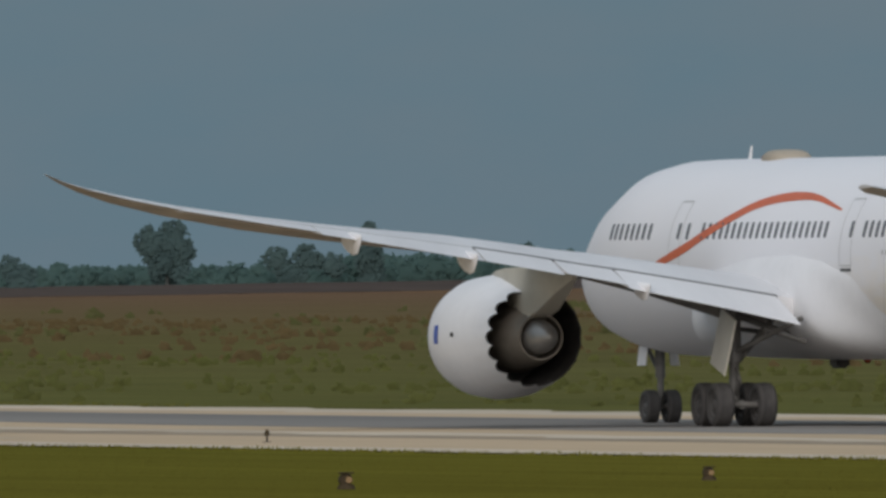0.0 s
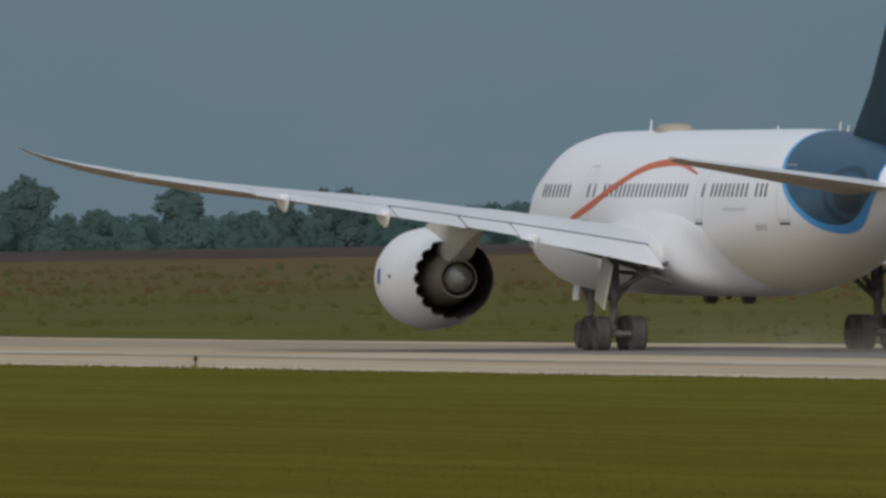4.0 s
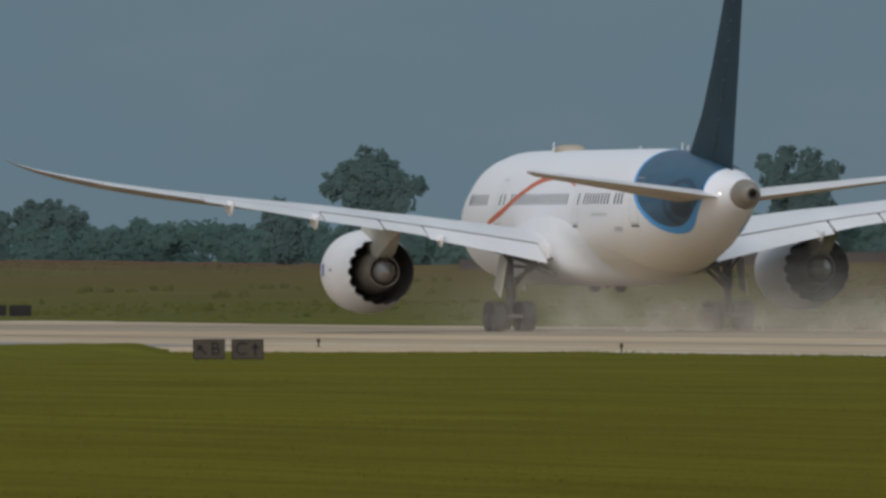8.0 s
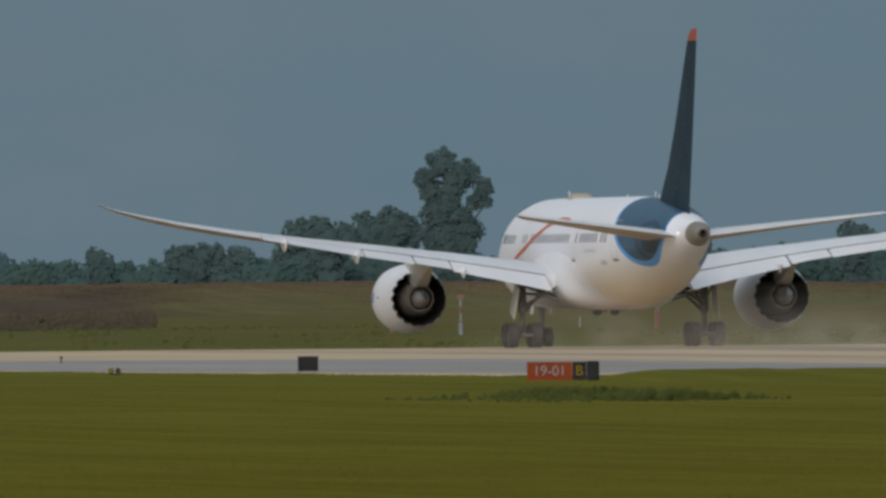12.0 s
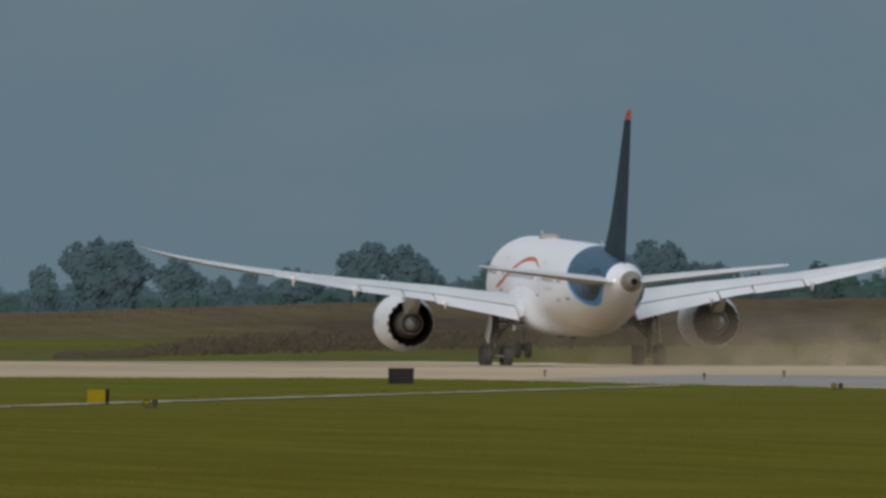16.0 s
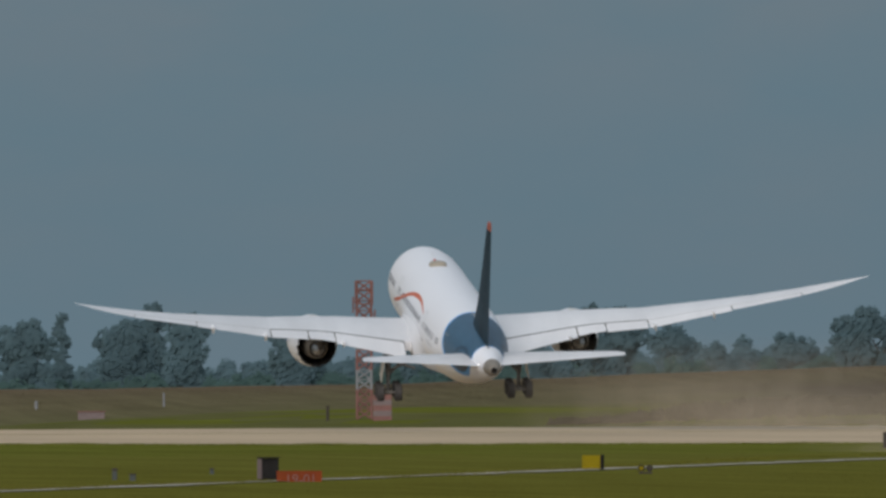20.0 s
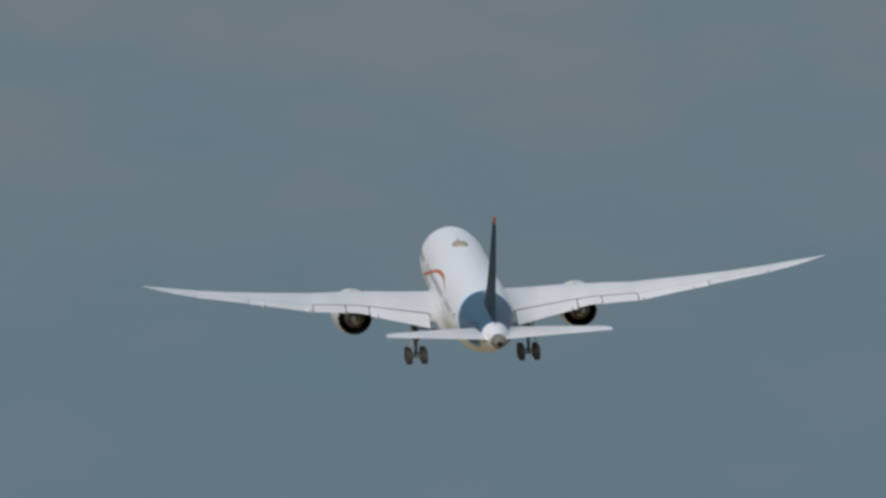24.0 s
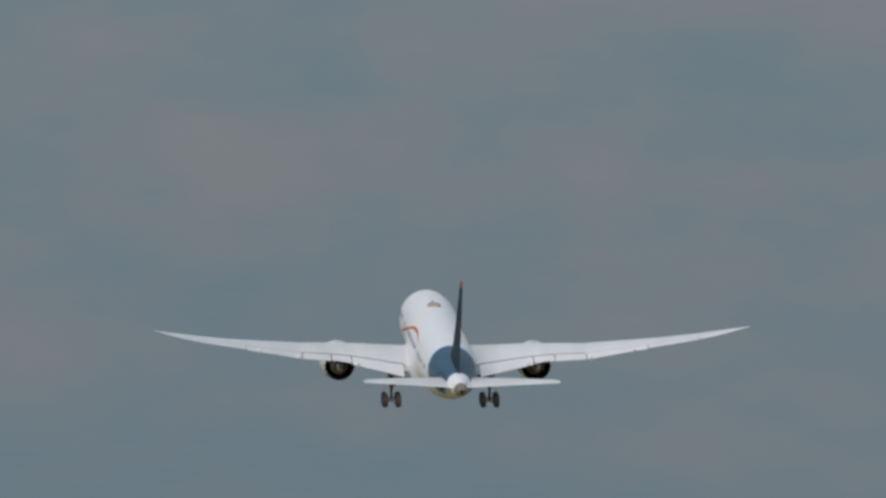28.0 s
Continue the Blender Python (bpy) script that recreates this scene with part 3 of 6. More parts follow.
def skin_band(points, width, side=-1, off=0.012, lift=0.0):
    """A painted band on the fuselage side along (y, z) points; width may vary: (at the ends, in the middle)."""
    bm, prev = bmesh.new(), None
    k = len(points)
    for i, (y, z) in enumerate(points):
        a, b = points[max(0, i - 1)], points[min(k - 1, i + 1)]
        ty, tz = b[0] - a[0], b[1] - a[1]
        d = math.hypot(ty, tz)
        f = i / (k - 1)
        w = width(f) / 2
        pair = []
        for s in (-1, -0.33, 0.33, 1):
            yy, zz = y - tz / d * w * s, z + ty / d * w * s
            pair.append(bm.verts.new((side * skin_x(yy, zz, off), yy, zz)))
        if prev:
            for q in range(3):
                bm.faces.new((prev[q], prev[q + 1], pair[q + 1], pair[q]))
        prev = pair
    bmesh.ops.recalc_face_normals(bm, faces=bm.faces)
    return bm


def spline(pts, n):
    """A smooth run of n points through pts."""
    out = []
    for i in range(n):
        t = i / (n - 1) * (len(pts) - 1)
        k = min(int(t), len(pts) - 2)
        f = t - k
        p = [pts[max(0, min(len(pts) - 1, k + d))] for d in (-1, 0, 1, 2)]
        out.append(tuple(0.5 * (2 * b + (c - a) * f + (2 * a - 5 * b + 4 * c - d) * f * f + (3 * b - a - 3 * c + d) * f ** 3) for a, b, c, d in zip(*p)))
    return out


swoosh = spline(((14.4, 4.74), (11.3, 5.28), (9.5, 5.69), (7.66, 6.1), (5.54, 6.53), (3.6, 6.73), (1.5, 6.79), (-0.4, 6.71), (-3.1, 6.37)), 48)
for side in (-1, 1):
    smooth(part("stripe", skin_band(swoosh, lambda f: 0.05 + 0.23 * min(1, f * 5 + 0.5) * min(1, (1 - f) * 3.2) ** 0.8, side), ORANGE, fuselage, "sweeping orange stripe"), 60)
# small dark lettering on the rear fuselage, as plain bars
for k in range(4):
    part("letter_bar", skin_band(((-11.8 - 0.30 * k, 4.36), (-11.86 - 0.30 * k, 4.58)), lambda f: 0.15, -1, 0.010), GREY, fuselage)
for k in range(9):
    part("letter_bar", skin_band(((-7.85 - 0.34 * k, 5.05), (-7.9 - 0.34 * k, 5.17)), lambda f: 0.13, -1, 0.010), GREY, fuselage)

# cabin doors: fine frames, sill plates and small handles
for y in (12.35, -4.35, -14.75):
    for side in (-1, 1):
        z0, z1 = 4.72, 6.68
        w = 0.55
        ring = [(y - w, z0), (y - w, z1), (y + w, z1), (y + w, z0), (y - w, z0)]
        pts = [p for a, b in zip(ring, ring[1:]) for p in spline((a, b), 6)]
        bm = bmesh.new()
        for a, b in zip(ring, ring[1:]):
            one = skin_band(spline((a, b), 7), lambda f: 0.035, side, 0.008)
            me = bpy.data.meshes.new("tmp")
            one.to_mesh(me)
            one.free()
            bm.from_mesh(me)
            bpy.data.meshes.remove(me)
        door = part("cabin_door", bm, GREY, fuselage, "fine grey door outline")
        part("sill", skin_band(((y - 0.5, z0 - 0.12), (y, z0 - 0.12), (y + 0.5, z0 - 0.12)), lambda f: 0.09, side, 0.012), GAP, fuselage)

# roof dome, blade aerials and belly aerials
dome = [ellipse_ring(10.2 + dy, 7.88, 0.66 * s ** 0.7, 0.34 * s, 24, 0.7) for dy, s in ((0.80, 0.05), (0.76, 0.5), (0.6, 0.86), (0.25, 1.0), (-0.3, 1.0), (-0.65, 0.86), (-0.85, 0.5), (-0.92, 0.05))]
smooth(part("radome", loft(dome), RADOME, plane, "cream satellite radome on the roof"), 60)


def blade(y, x, z, h, chord, sweep, up=1):
    rings = []
    for f in (0.0, 0.6, 1.0):
        c = chord * (1 - 0.5 * f)
        yy = y - sweep * f
        zz = z + up * h * f
        rings.append([(x, yy + c / 2, zz), (x + 0.03, yy, zz), (x, yy - c / 2, zz), (x - 0.03, yy, zz)])
    return loft(rings)


for y, h in ((13.8, 0.42), (-4.6, 0.16), (-13.4, 0.36), (-14.5, 0.26)):
    zc, rx, rz = hull_at(y)
    part("aerial", blade(y, 0.0, zc + rz - 0.04, h, 0.42, 0.18), WHITE, plane)
for y, w in ((5.1, 0.42), (-0.4, 0.38)):
    part("belly_aerial", boxed(-0.2, y - w, 1.70, 0.2, y + w, 2.1, bevel=0.08), HUB, plane, "black belly aerial")


# tail lamp and the two red beacons, unlit
LAMPGLASS = bpy.data.materials.new("lit_lamp")
LAMPGLASS.use_nodes = True
glow = LAMPGLASS.node_tree.nodes["Principled BSDF"]
glow.inputs["Emission Color"].default_value, glow.inputs["Emission Strength"].default_value = (1, 0.98, 0.92, 1), 1.6


def pearl(name, place, r, material):
    bm = bmesh.new()
    bmesh.ops.create_icosphere(bm, subdivisions=2, radius=r)
    bmesh.ops.scale(bm, vec=(1, 1.4, 0.8), verts=bm.verts)
    bmesh.ops.translate(bm, vec=place, verts=bm.verts)
    return smooth(part(name, bm, material, plane), 80)


for side in (-1, 1):
    pearl("tail_lamp", (side * (skin_x(-25.0, 5.95, 0.0)), -25.0, 5.95), 0.055, LAMPGLASS)
pearl("beacon", (0, 12.3, 7.98), 0.11, RED)
pearl("beacon", (0, 2.4, 1.94), 0.11, RED)


# ---- lifting surfaces
def foil(c):
    """Half thickness of the profile over the chord, as a part of the greatest half thickness."""
    return 2.6 * (0.2969 * math.sqrt(c) - 0.126 * c - 0.3516 * c * c + 0.2843 * c ** 3 - 0.1030 * c ** 4) / 0.26 * 0.5 / 0.5


def section(le, te, thick, c0=0.0, c1=1.0, n=12, drop=0.0):
    """A closed ring round a profile from chord part c0 to c1. drop: turns it down behind c0."""
    le, te = Vector(le), Vector(te)
    chord = (te - le).length
    cs = [c0 + (c1 - c0) * (1 - math.cos(math.pi * i / n)) / 2 for i in range(n + 1)]
    up = Vector((0, 0, 1))
    hinge = le + (te - le) * c0

    def at(c, s):
        p = le + (te - le) * c + up * (s * thick * chord / 2 * foil(min(c, 0.995)) + 0.02 * chord * math.sin(math.pi * c))
        if drop:
            d = p - hinge
            p = hinge + Vector((d.x, d.y, d.z - drop * abs(d.y)))
        return p

    return [at(c, 1) for c in cs] + [at(c, -1) for c in cs[::-1]]


# x, leading y, trailing y, leading z, trailing z, thickness
WING_ROWS = ((2.3, 9.4, -3.05, 3.72, 3.02, 0.125), (3.2, 8.7, -3.05, 3.85, 3.12, 0.12), (6.0, 6.4, -3.05, 4.36, 3.68, 0.11), (8.7, 4.5, -3.05, 4.80, 4.18, 0.105), (10.1, 3.45, -3.1, 4.98, 4.42, 0.10),
             (12.0, 2.05, -4.1, 5.20, 4.70, 0.098), (14.75, 0.0, -5.75, 5.46, 5.06, 0.095), (17.0, -1.7, -7.0, 5.62, 5.40, 0.093), (19.1, -3.35, -8.2, 5.79, 5.70, 0.092), (22.0, -5.75, -9.85, 6.08, 6.10, 0.092), (25.0, -8.3, -11.55, 6.50, 6.52, 0.09),
             (27.0, -10.1, -12.55, 6.86, 6.88, 0.09), (28.4, -11.7, -13.2, 7.17, 7.18, 0.09), (29.3, -12.95, -13.65, 7.42, 7.42, 0.09), (30.06, -14.15, -14.35, 7.66, 7.66, 0.09))


def wing_at(x):
    for a, b in zip(WING_ROWS, WING_ROWS[1:]):
        if a[0] <= x <= b[0]:
            f = (x - a[0]) / (b[0] - a[0])
            return tuple(p + (q - p) * f for p, q in zip(a, b))
    return WING_ROWS[-1]


def wing_piece(side, x0, x1, c0, c1, gap=0.0, drop=0.0, origin=(0, 0, 0)):
    xs = [x0 + gap] + [r[0] for r in WING_ROWS if x0 + 0.2 < r[0] < x1 - 0.2] + [x1 - gap]
    o = Vector(origin)
    rings = []
    for x in xs:
        w = wing_at(x)
        rings.append([Vector((side * p.x, p.y, p.z)) - Vector((side * o.x, o.y, o.z)) for p in section((w[0], w[1], w[3]), (w[0], w[2], w[4]), w[5], c0, c1, drop=drop)])
    return loft(rings)


JOINT = 14.2          # the outer wing bends up from here
ROOT = (2.9, 0.0, 3.6)
ELBOW = (14.2, -2.0, 5.15)
wings = {}


def fairing_track(side, x, origin, size=1.0):
    """A canoe-shaped flap-track fairing under the trailing edge."""
    w = wing_at(x)
    o = Vector(origin)
    te = Vector((w[0], w[2], w[4]))
    rings = []
    for f, r in ((0.0, 0.03), (0.12, 0.14), (0.35, 0.22), (0.6, 0.26), (0.8, 0.24), (0.94, 0.12), (1.0, 0.02)):
        y = te.y + (2.6 - 3.0 * f) * size
        z = te.z + 0.10 - 0.06 * f
        deep = r * 3.1 * size
        rings.append([(side * (x - o.x) + u * r * 0.55, y - o.y, z - o.z - v * deep) for u, v in ((0.6, -0.15), (1, 0.05), (0.72, 0.35), (0.40, 0.7), (0.06, 1.0), (-0.06, 1.0), (-0.40, 0.7), (-0.72, 0.35), (-1, 0.05), (-0.6, -0.15))])
    return loft(rings)


for side, word in ((-1, "left"), (1, "right")):
    inner = part("wing", wing_piece(side, 2.3, JOINT + 0.15, 0.0, 0.77, origin=ROOT), WING, plane, "white inner wing")
    inner.location = (side * ROOT[0], ROOT[1], ROOT[2])
    outer = part("outer_wing", wing_piece(side, JOINT, 30.06, 0.0, 0.77, origin=ELBOW), WING, plane, "white outer wing with a raked tip")
    outer.location = (side * ELBOW[0], ELBOW[1], ELBOW[2])
    wings[side] = (inner, outer)
    for x0, x1, who, o, nm, drop in ((3.75, 9.1, inner, ROOT, "flap", 0.10), (9.1, 11.2, inner, ROOT, "flaperon", 0.04), (11.2, JOINT, inner, ROOT, "flap", 0.08),
                                     (JOINT, 20.2, outer, ELBOW, "flap", 0.08), (20.2, 25.2, outer, ELBOW, "aileron", 0.02), (25.2, 30.06, outer, ELBOW, "tip_edge", 0.0)):
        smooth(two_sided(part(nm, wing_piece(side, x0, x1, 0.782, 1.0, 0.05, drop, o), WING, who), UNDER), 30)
    # strips set slightly proud, coloured as the shade in the slot before the flaps
    part("slot", wing_piece(side, 3.75, JOINT, 0.770, 0.785, 0.0, 0.0, (ROOT[0], ROOT[1], ROOT[2] - 0.022)), GAP, inner, "dark strip for the shade in the slot ahead of the flaps")
    part("slot", wing_piece(side, JOINT, 25.2, 0.770, 0.785, 0.0, 0.0, (ELBOW[0], ELBOW[1], ELBOW[2] - 0.008)), GREY, outer, "fine grey strip for the shaded gap ahead of the flaps")
    for x, who, o, s in ((8.5, inner, ROOT, 0.6), (14.6, outer, ELBOW, 0.72), (18.85, outer, ELBOW, 0.72)):
        smooth(part("track_fairing", fairing_track(side, x, o, s), WHITE, who), 60)
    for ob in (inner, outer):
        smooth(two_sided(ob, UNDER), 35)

# tailplane and fin
for side in (-1, 1):
    rows = ((0.5, -18.8, -24.6, 5.66, 5.78, 0.10), (1.2, -19.2, -24.9, 5.72, 5.86, 0.10), (5.0, -22.2, -26.35, 6.24, 6.34, 0.09), (9.2, -25.8, -27.95, 6.80, 6.84, 0.09), (9.7, -26.8, -28.2, 6.90, 6.92, 0.08))
    rings = [section((side * r[0], r[1], r[3]), (side * r[0], r[2], r[4]), r[5], 0, 0.72) for r in rows]
    tailplane = smooth(two_sided(part("tailplane", loft(rings), WING, plane, "white horizontal tailplane with an underside browned for shade"), TAILUNDER), 35)
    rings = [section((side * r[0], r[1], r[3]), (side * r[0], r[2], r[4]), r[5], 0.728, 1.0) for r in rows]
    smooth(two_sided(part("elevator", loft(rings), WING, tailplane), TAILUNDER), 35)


def upright(rows, c0, c1):
    rings = []
    for z, le, te, thick in rows:
        chord = le - te
        cs = [c0 + (c1 - c0) * i / 10 for i in range(11)]
        half = [(thick * chord / 2 * foil(min(c, 0.995)), le - chord * c) for c in cs]
        rings.append([(h, y, z) for h, y in half] + [(-h, y, z) for h, y in half[::-1]])
    return loft(rings)


FIN = ((6.3, -13.8, -23.6, 0.085), (7.0, -14.5, -23.75, 0.085), (7.95, -15.85, -24.0, 0.085), (9.4, -17.95, -24.45, 0.088), (11.5, -20.05, -25.1, 0.09), (14.3, -22.4, -25.9, 0.09), (16.0, -23.83, -26.36, 0.09))
FINTIP = ((16.0, -23.83, -26.36, 0.09), (16.3, -24.1, -26.45, 0.088), (16.58, -24.65, -26.55, 0.07), (16.64, -25.25, -26.55, 0.04))
fin = smooth(part("fin", upright(FIN, 0, 0.66), NAVY, plane, "dark navy vertical fin"), 35)
smooth(part("rudder", upright(FIN, 0.668, 1.0), NAVY, fin), 35)
smooth(part("fin_tip", upright(FINTIP, 0, 1.0), FINRED, fin, "dull red fin tip"), 35)

for k in range(9):
    z = 8.3 + 0.85 * k
    f = [r for r in zip(FIN, FIN[1:]) if r[0][0] <= z <= r[1][0]][0]
    u = (z - f[0][0]) / (f[1][0] - f[0][0])
    le, te = (f[0][q] + (f[1][q] - f[0][q]) * u for q in (1, 2))
    y = le + (te - le) * 0.66
    for side in (-1, 1):
        part("hinge_cover", boxed(side * 0.25 * (le - te) / 8 - 0.05, y - 0.12, z - 0.04, side * 0.25 * (le - te) / 8 + 0.05, y + 0.12, z + 0.04, bevel=0.02), HINGE, fin)

# ---- engines
ENG_Z = 2.66
CHEVRONS = 18
engines = {}
for side in (-1, 1):
    ex = side * 9.8

    def lobes(j, a):
        notch = abs(math.sin(CHEVRONS * a / 2)) ** 0.8
        return (0.34 * notch - 0.16, 0.075 * notch - 0.045) if j in (8, 9) else (0.0, 0.0)

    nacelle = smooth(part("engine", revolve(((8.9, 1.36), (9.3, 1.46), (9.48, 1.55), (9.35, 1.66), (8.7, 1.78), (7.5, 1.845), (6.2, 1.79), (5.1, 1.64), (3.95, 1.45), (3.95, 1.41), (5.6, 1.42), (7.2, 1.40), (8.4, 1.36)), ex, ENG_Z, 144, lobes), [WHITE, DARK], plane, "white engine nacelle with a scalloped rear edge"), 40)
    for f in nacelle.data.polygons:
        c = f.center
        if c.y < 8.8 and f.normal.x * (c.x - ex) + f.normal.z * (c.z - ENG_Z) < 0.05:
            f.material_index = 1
    engines[side] = nacelle
    smooth(part("core_cowl", revolve(((7.4, 0.5), (7.2, 1.02), (5.8, 1.06), (4.6, 0.92), (3.35, 0.68), (3.35, 0.63), (4.4, 0.6), (4.4, 0.05)), ex, ENG_Z, 48), TITAN, nacelle, "bare metal core cowl"), 40)
    smooth(part("exhaust_plug", revolve(((4.3, 0.56), (3.5, 0.52), (3.0, 0.42), (2.6, 0.26), (2.38, 0.1), (2.34, 0.01)), ex, ENG_Z, 36), PLUG, nacelle, "grey exhaust plug"), 60)
    smooth(part("fan_frame", revolve(((7.3, 1.38), (7.25, 0.9)), ex, ENG_Z, 48), DARK, nacelle), 40)
    smooth(part("spinner", revolve(((8.4, 0.45), (8.7, 0.3), (8.95, 0.01)), ex, ENG_Z, 32), GREY, nacelle), 60)
    smooth(part("fan", revolve(((8.35, 1.36), (8.4, 0.45)), ex, ENG_Z, 48), DARK, nacelle), 60)
    # badge and small vent on the outer side
    def on_cowl(name, y0, y1, a0, a1, r, material):
        bm = bmesh.new()
        grid = [[bm.verts.new((ex + side * (r + 0.012) * math.cos(radians(a)), y, ENG_Z + (r + 0.012) * math.sin(radians(a)))) for a in np.linspace(a0, a1, 6)] for y in (y0, y1)]
        for k in range(5):
            bm.faces.new((grid[0][k], grid[0][k + 1], grid[1][k + 1], grid[1][k]))
        part(name, bm, material, nacelle)

    on_cowl("badge", 7.75, 8.15, -6, 11, 1.835, BLUEBADGE)
    on_cowl("vent", 6.30, 6.62, 0.5, 4.5, 1.80, DARK)
    # pylon
    rings = []
    for y, z0, z1, w in ((7.9, 4.2, 4.5, 0.12), (6.9, 4.0, 4.62, 0.30), (5.6, 3.3, 4.70, 0.40), (4.0, 3.15, 4.72, 0.43), (2.6, 3.45, 4.70, 0.40), (1.2, 3.95, 4.60, 0.28), (0.0, 4.35, 4.52, 0.08)):
        rings.append([(ex - w, y, z1), (ex + w, y, z1), (ex + w * 1.05, y, (z0 + z1) / 2), (ex + w * 0.8, y, z0), (ex - w * 0.8, y, z0), (ex - w * 1.05, y, (z0 + z1) / 2)])
    smooth(part("pylon", loft(rings), PYLON, nacelle, "beige engine pylon"), 50)


# ---- landing gear
def ring_mesh(name, prof, material):
    """A round body about the x axis. prof: (x, radius)."""
    bm = loft([[(x, r * math.sin(a), r * math.cos(a)) for a in [2 * math.pi * i / 32 for i in range(32)]] for x, r in prof])
    me = bpy.data.meshes.new(name)
    bm.to_mesh(me)
    bm.free()
    me.materials.append(material)
    for f in me.polygons:
        f.use_smooth = len(f.vertices) == 4
    return me


def wheel_meshes(radius, width):
    tyre = ((-0.30, 0.55), (-0.46, 0.60), (-0.52, 0.72), (-0.50, 0.88), (-0.40, 0.965), (-0.24, 0.985), (-0.22, 0.975), (-0.08, 0.995), (0, 1), (0.08, 0.995), (0.22, 0.975), (0.24, 0.985), (0.40, 0.965), (0.50, 0.88), (0.52, 0.72), (0.46, 0.60), (0.30, 0.55))
    rim = ((-0.40, 0.10), (-0.40, 0.20), (-0.30, 0.24), (-0.27, 0.46), (-0.38, 0.50), (-0.40, 0.575), (0.40, 0.575), (0.38, 0.50), (0.27, 0.46), (0.30, 0.24), (0.40, 0.20), (0.40, 0.10))
    return ring_mesh("tyre", [(x * width, r * radius) for x, r in tyre], RUBBER), ring_mesh("rim", [(x * width, r * radius) for x, r in rim], HUB)


def wheel(pair, parent, m):
    """A tyre, and the rim in it."""
    tyre = shared("tyre", pair[0], parent, m)
    shared("rim", pair[1], parent, m)
    return tyre


BIG, SMALL = wheel_meshes(0.655, 0.52), wheel_meshes(0.52, 0.40)
main_gear = {}
for side in (-1, 1):
    gx = side * 4.9
    gear = part("main_gear", rods(((gx, 0, 0.62), (gx, 0, 2.0), 0.15), ((gx, 0, 1.9), (gx, 0.25, 3.9), 0.23), ((gx, -0.78, 0.66), (gx, 0.78, 0.66), 0.13)), STEEL, plane, "steel main landing gear leg with a four-wheel bogie")
    main_gear[side] = gear
    for dy in (-0.75, 0.75):
        part("axle", rods(((gx - 0.72, dy, 0.66), (gx + 0.72, dy, 0.66), 0.09)), STEEL, gear)
        for dx in (-0.66, 0.66):
            wheel(BIG, gear, pose(gx + dx, dy, 0.66))
    part("side_brace", rods(((gx, 0.0, 1.8), (gx - side * 1.5, 0.6, 3.3), 0.09), ((gx, -0.1, 2.2), (gx - side * 1.6, -1.6, 3.2), 0.08)), STEEL, gear)
    part("drag_brace", rods(((gx, 0.1, 1.7), (gx - side * 0.3, 2.2, 3.5), 0.09), ((gx, -0.2, 2.6), (gx + side * 0.5, -1.4, 3.6), 0.06)), STEEL, gear)
    for a, c, r in (((gx - side * 0.2, 0.5, 3.3), (gx - side * 1.9, 0.4, 2.7), 0.10), ((gx - side * 0.6, -0.9, 2.9), (gx - side * 1.9, -1.0, 2.5), 0.08), ((gx, 0.3, 2.9), (gx - side * 1.3, 1.6, 2.8), 0.07)):
        part("retract_strut", rods((a, c, r)), STEEL, gear)
    part("torque_link", rods(((gx, -0.2, 1.0), (gx, -0.55, 1.35), 0.06), ((gx, -0.55, 1.35), (gx, -0.2, 1.75), 0.06)), STEEL, gear)
    bm = bmesh.new()
    box(bm, -0.03, -0.8, -0.85, 0.03, 0.8, 0.85, 0.02)
    bmesh.ops.transform(bm, matrix=pose(gx + side * 0.5, -0.55, 2.5, 14, side * -8, 0), verts=bm.verts)
    part("gear_door", bm, PYLON, gear, "soiled beige gear door")

nose = part("nose_gear", rods(((0, 22.78, 0.5), (0, 22.78, 1.5), 0.10), ((0, 22.78, 1.4), (0, 22.9, 2.9), 0.15), ((-0.42, 22.78, 0.52), (0.42, 22.78, 0.52), 0.07)), STEEL, plane, "steel nose landing gear leg")
for dx in (-0.34, 0.34):
    wheel(SMALL, nose, pose(dx, 22.78, 0.52))
part("drag_brace", rods(((0, 22.8, 1.5), (0, 24.6, 2.6), 0.07)), STEEL, nose)
for side in (-1, 1):
    bm = bmesh.new()
    box(bm, -0.02, -0.42, -0.30, 0.02, 0.42, 0.30, 0.015)
    bmesh.ops.transform(bm, matrix=pose(side * 0.50, 23.0, 2.06, 0, side * -6, 0), verts=bm.verts)
    part("gear_door", bm, WHITE, nose, "white nose gear door")


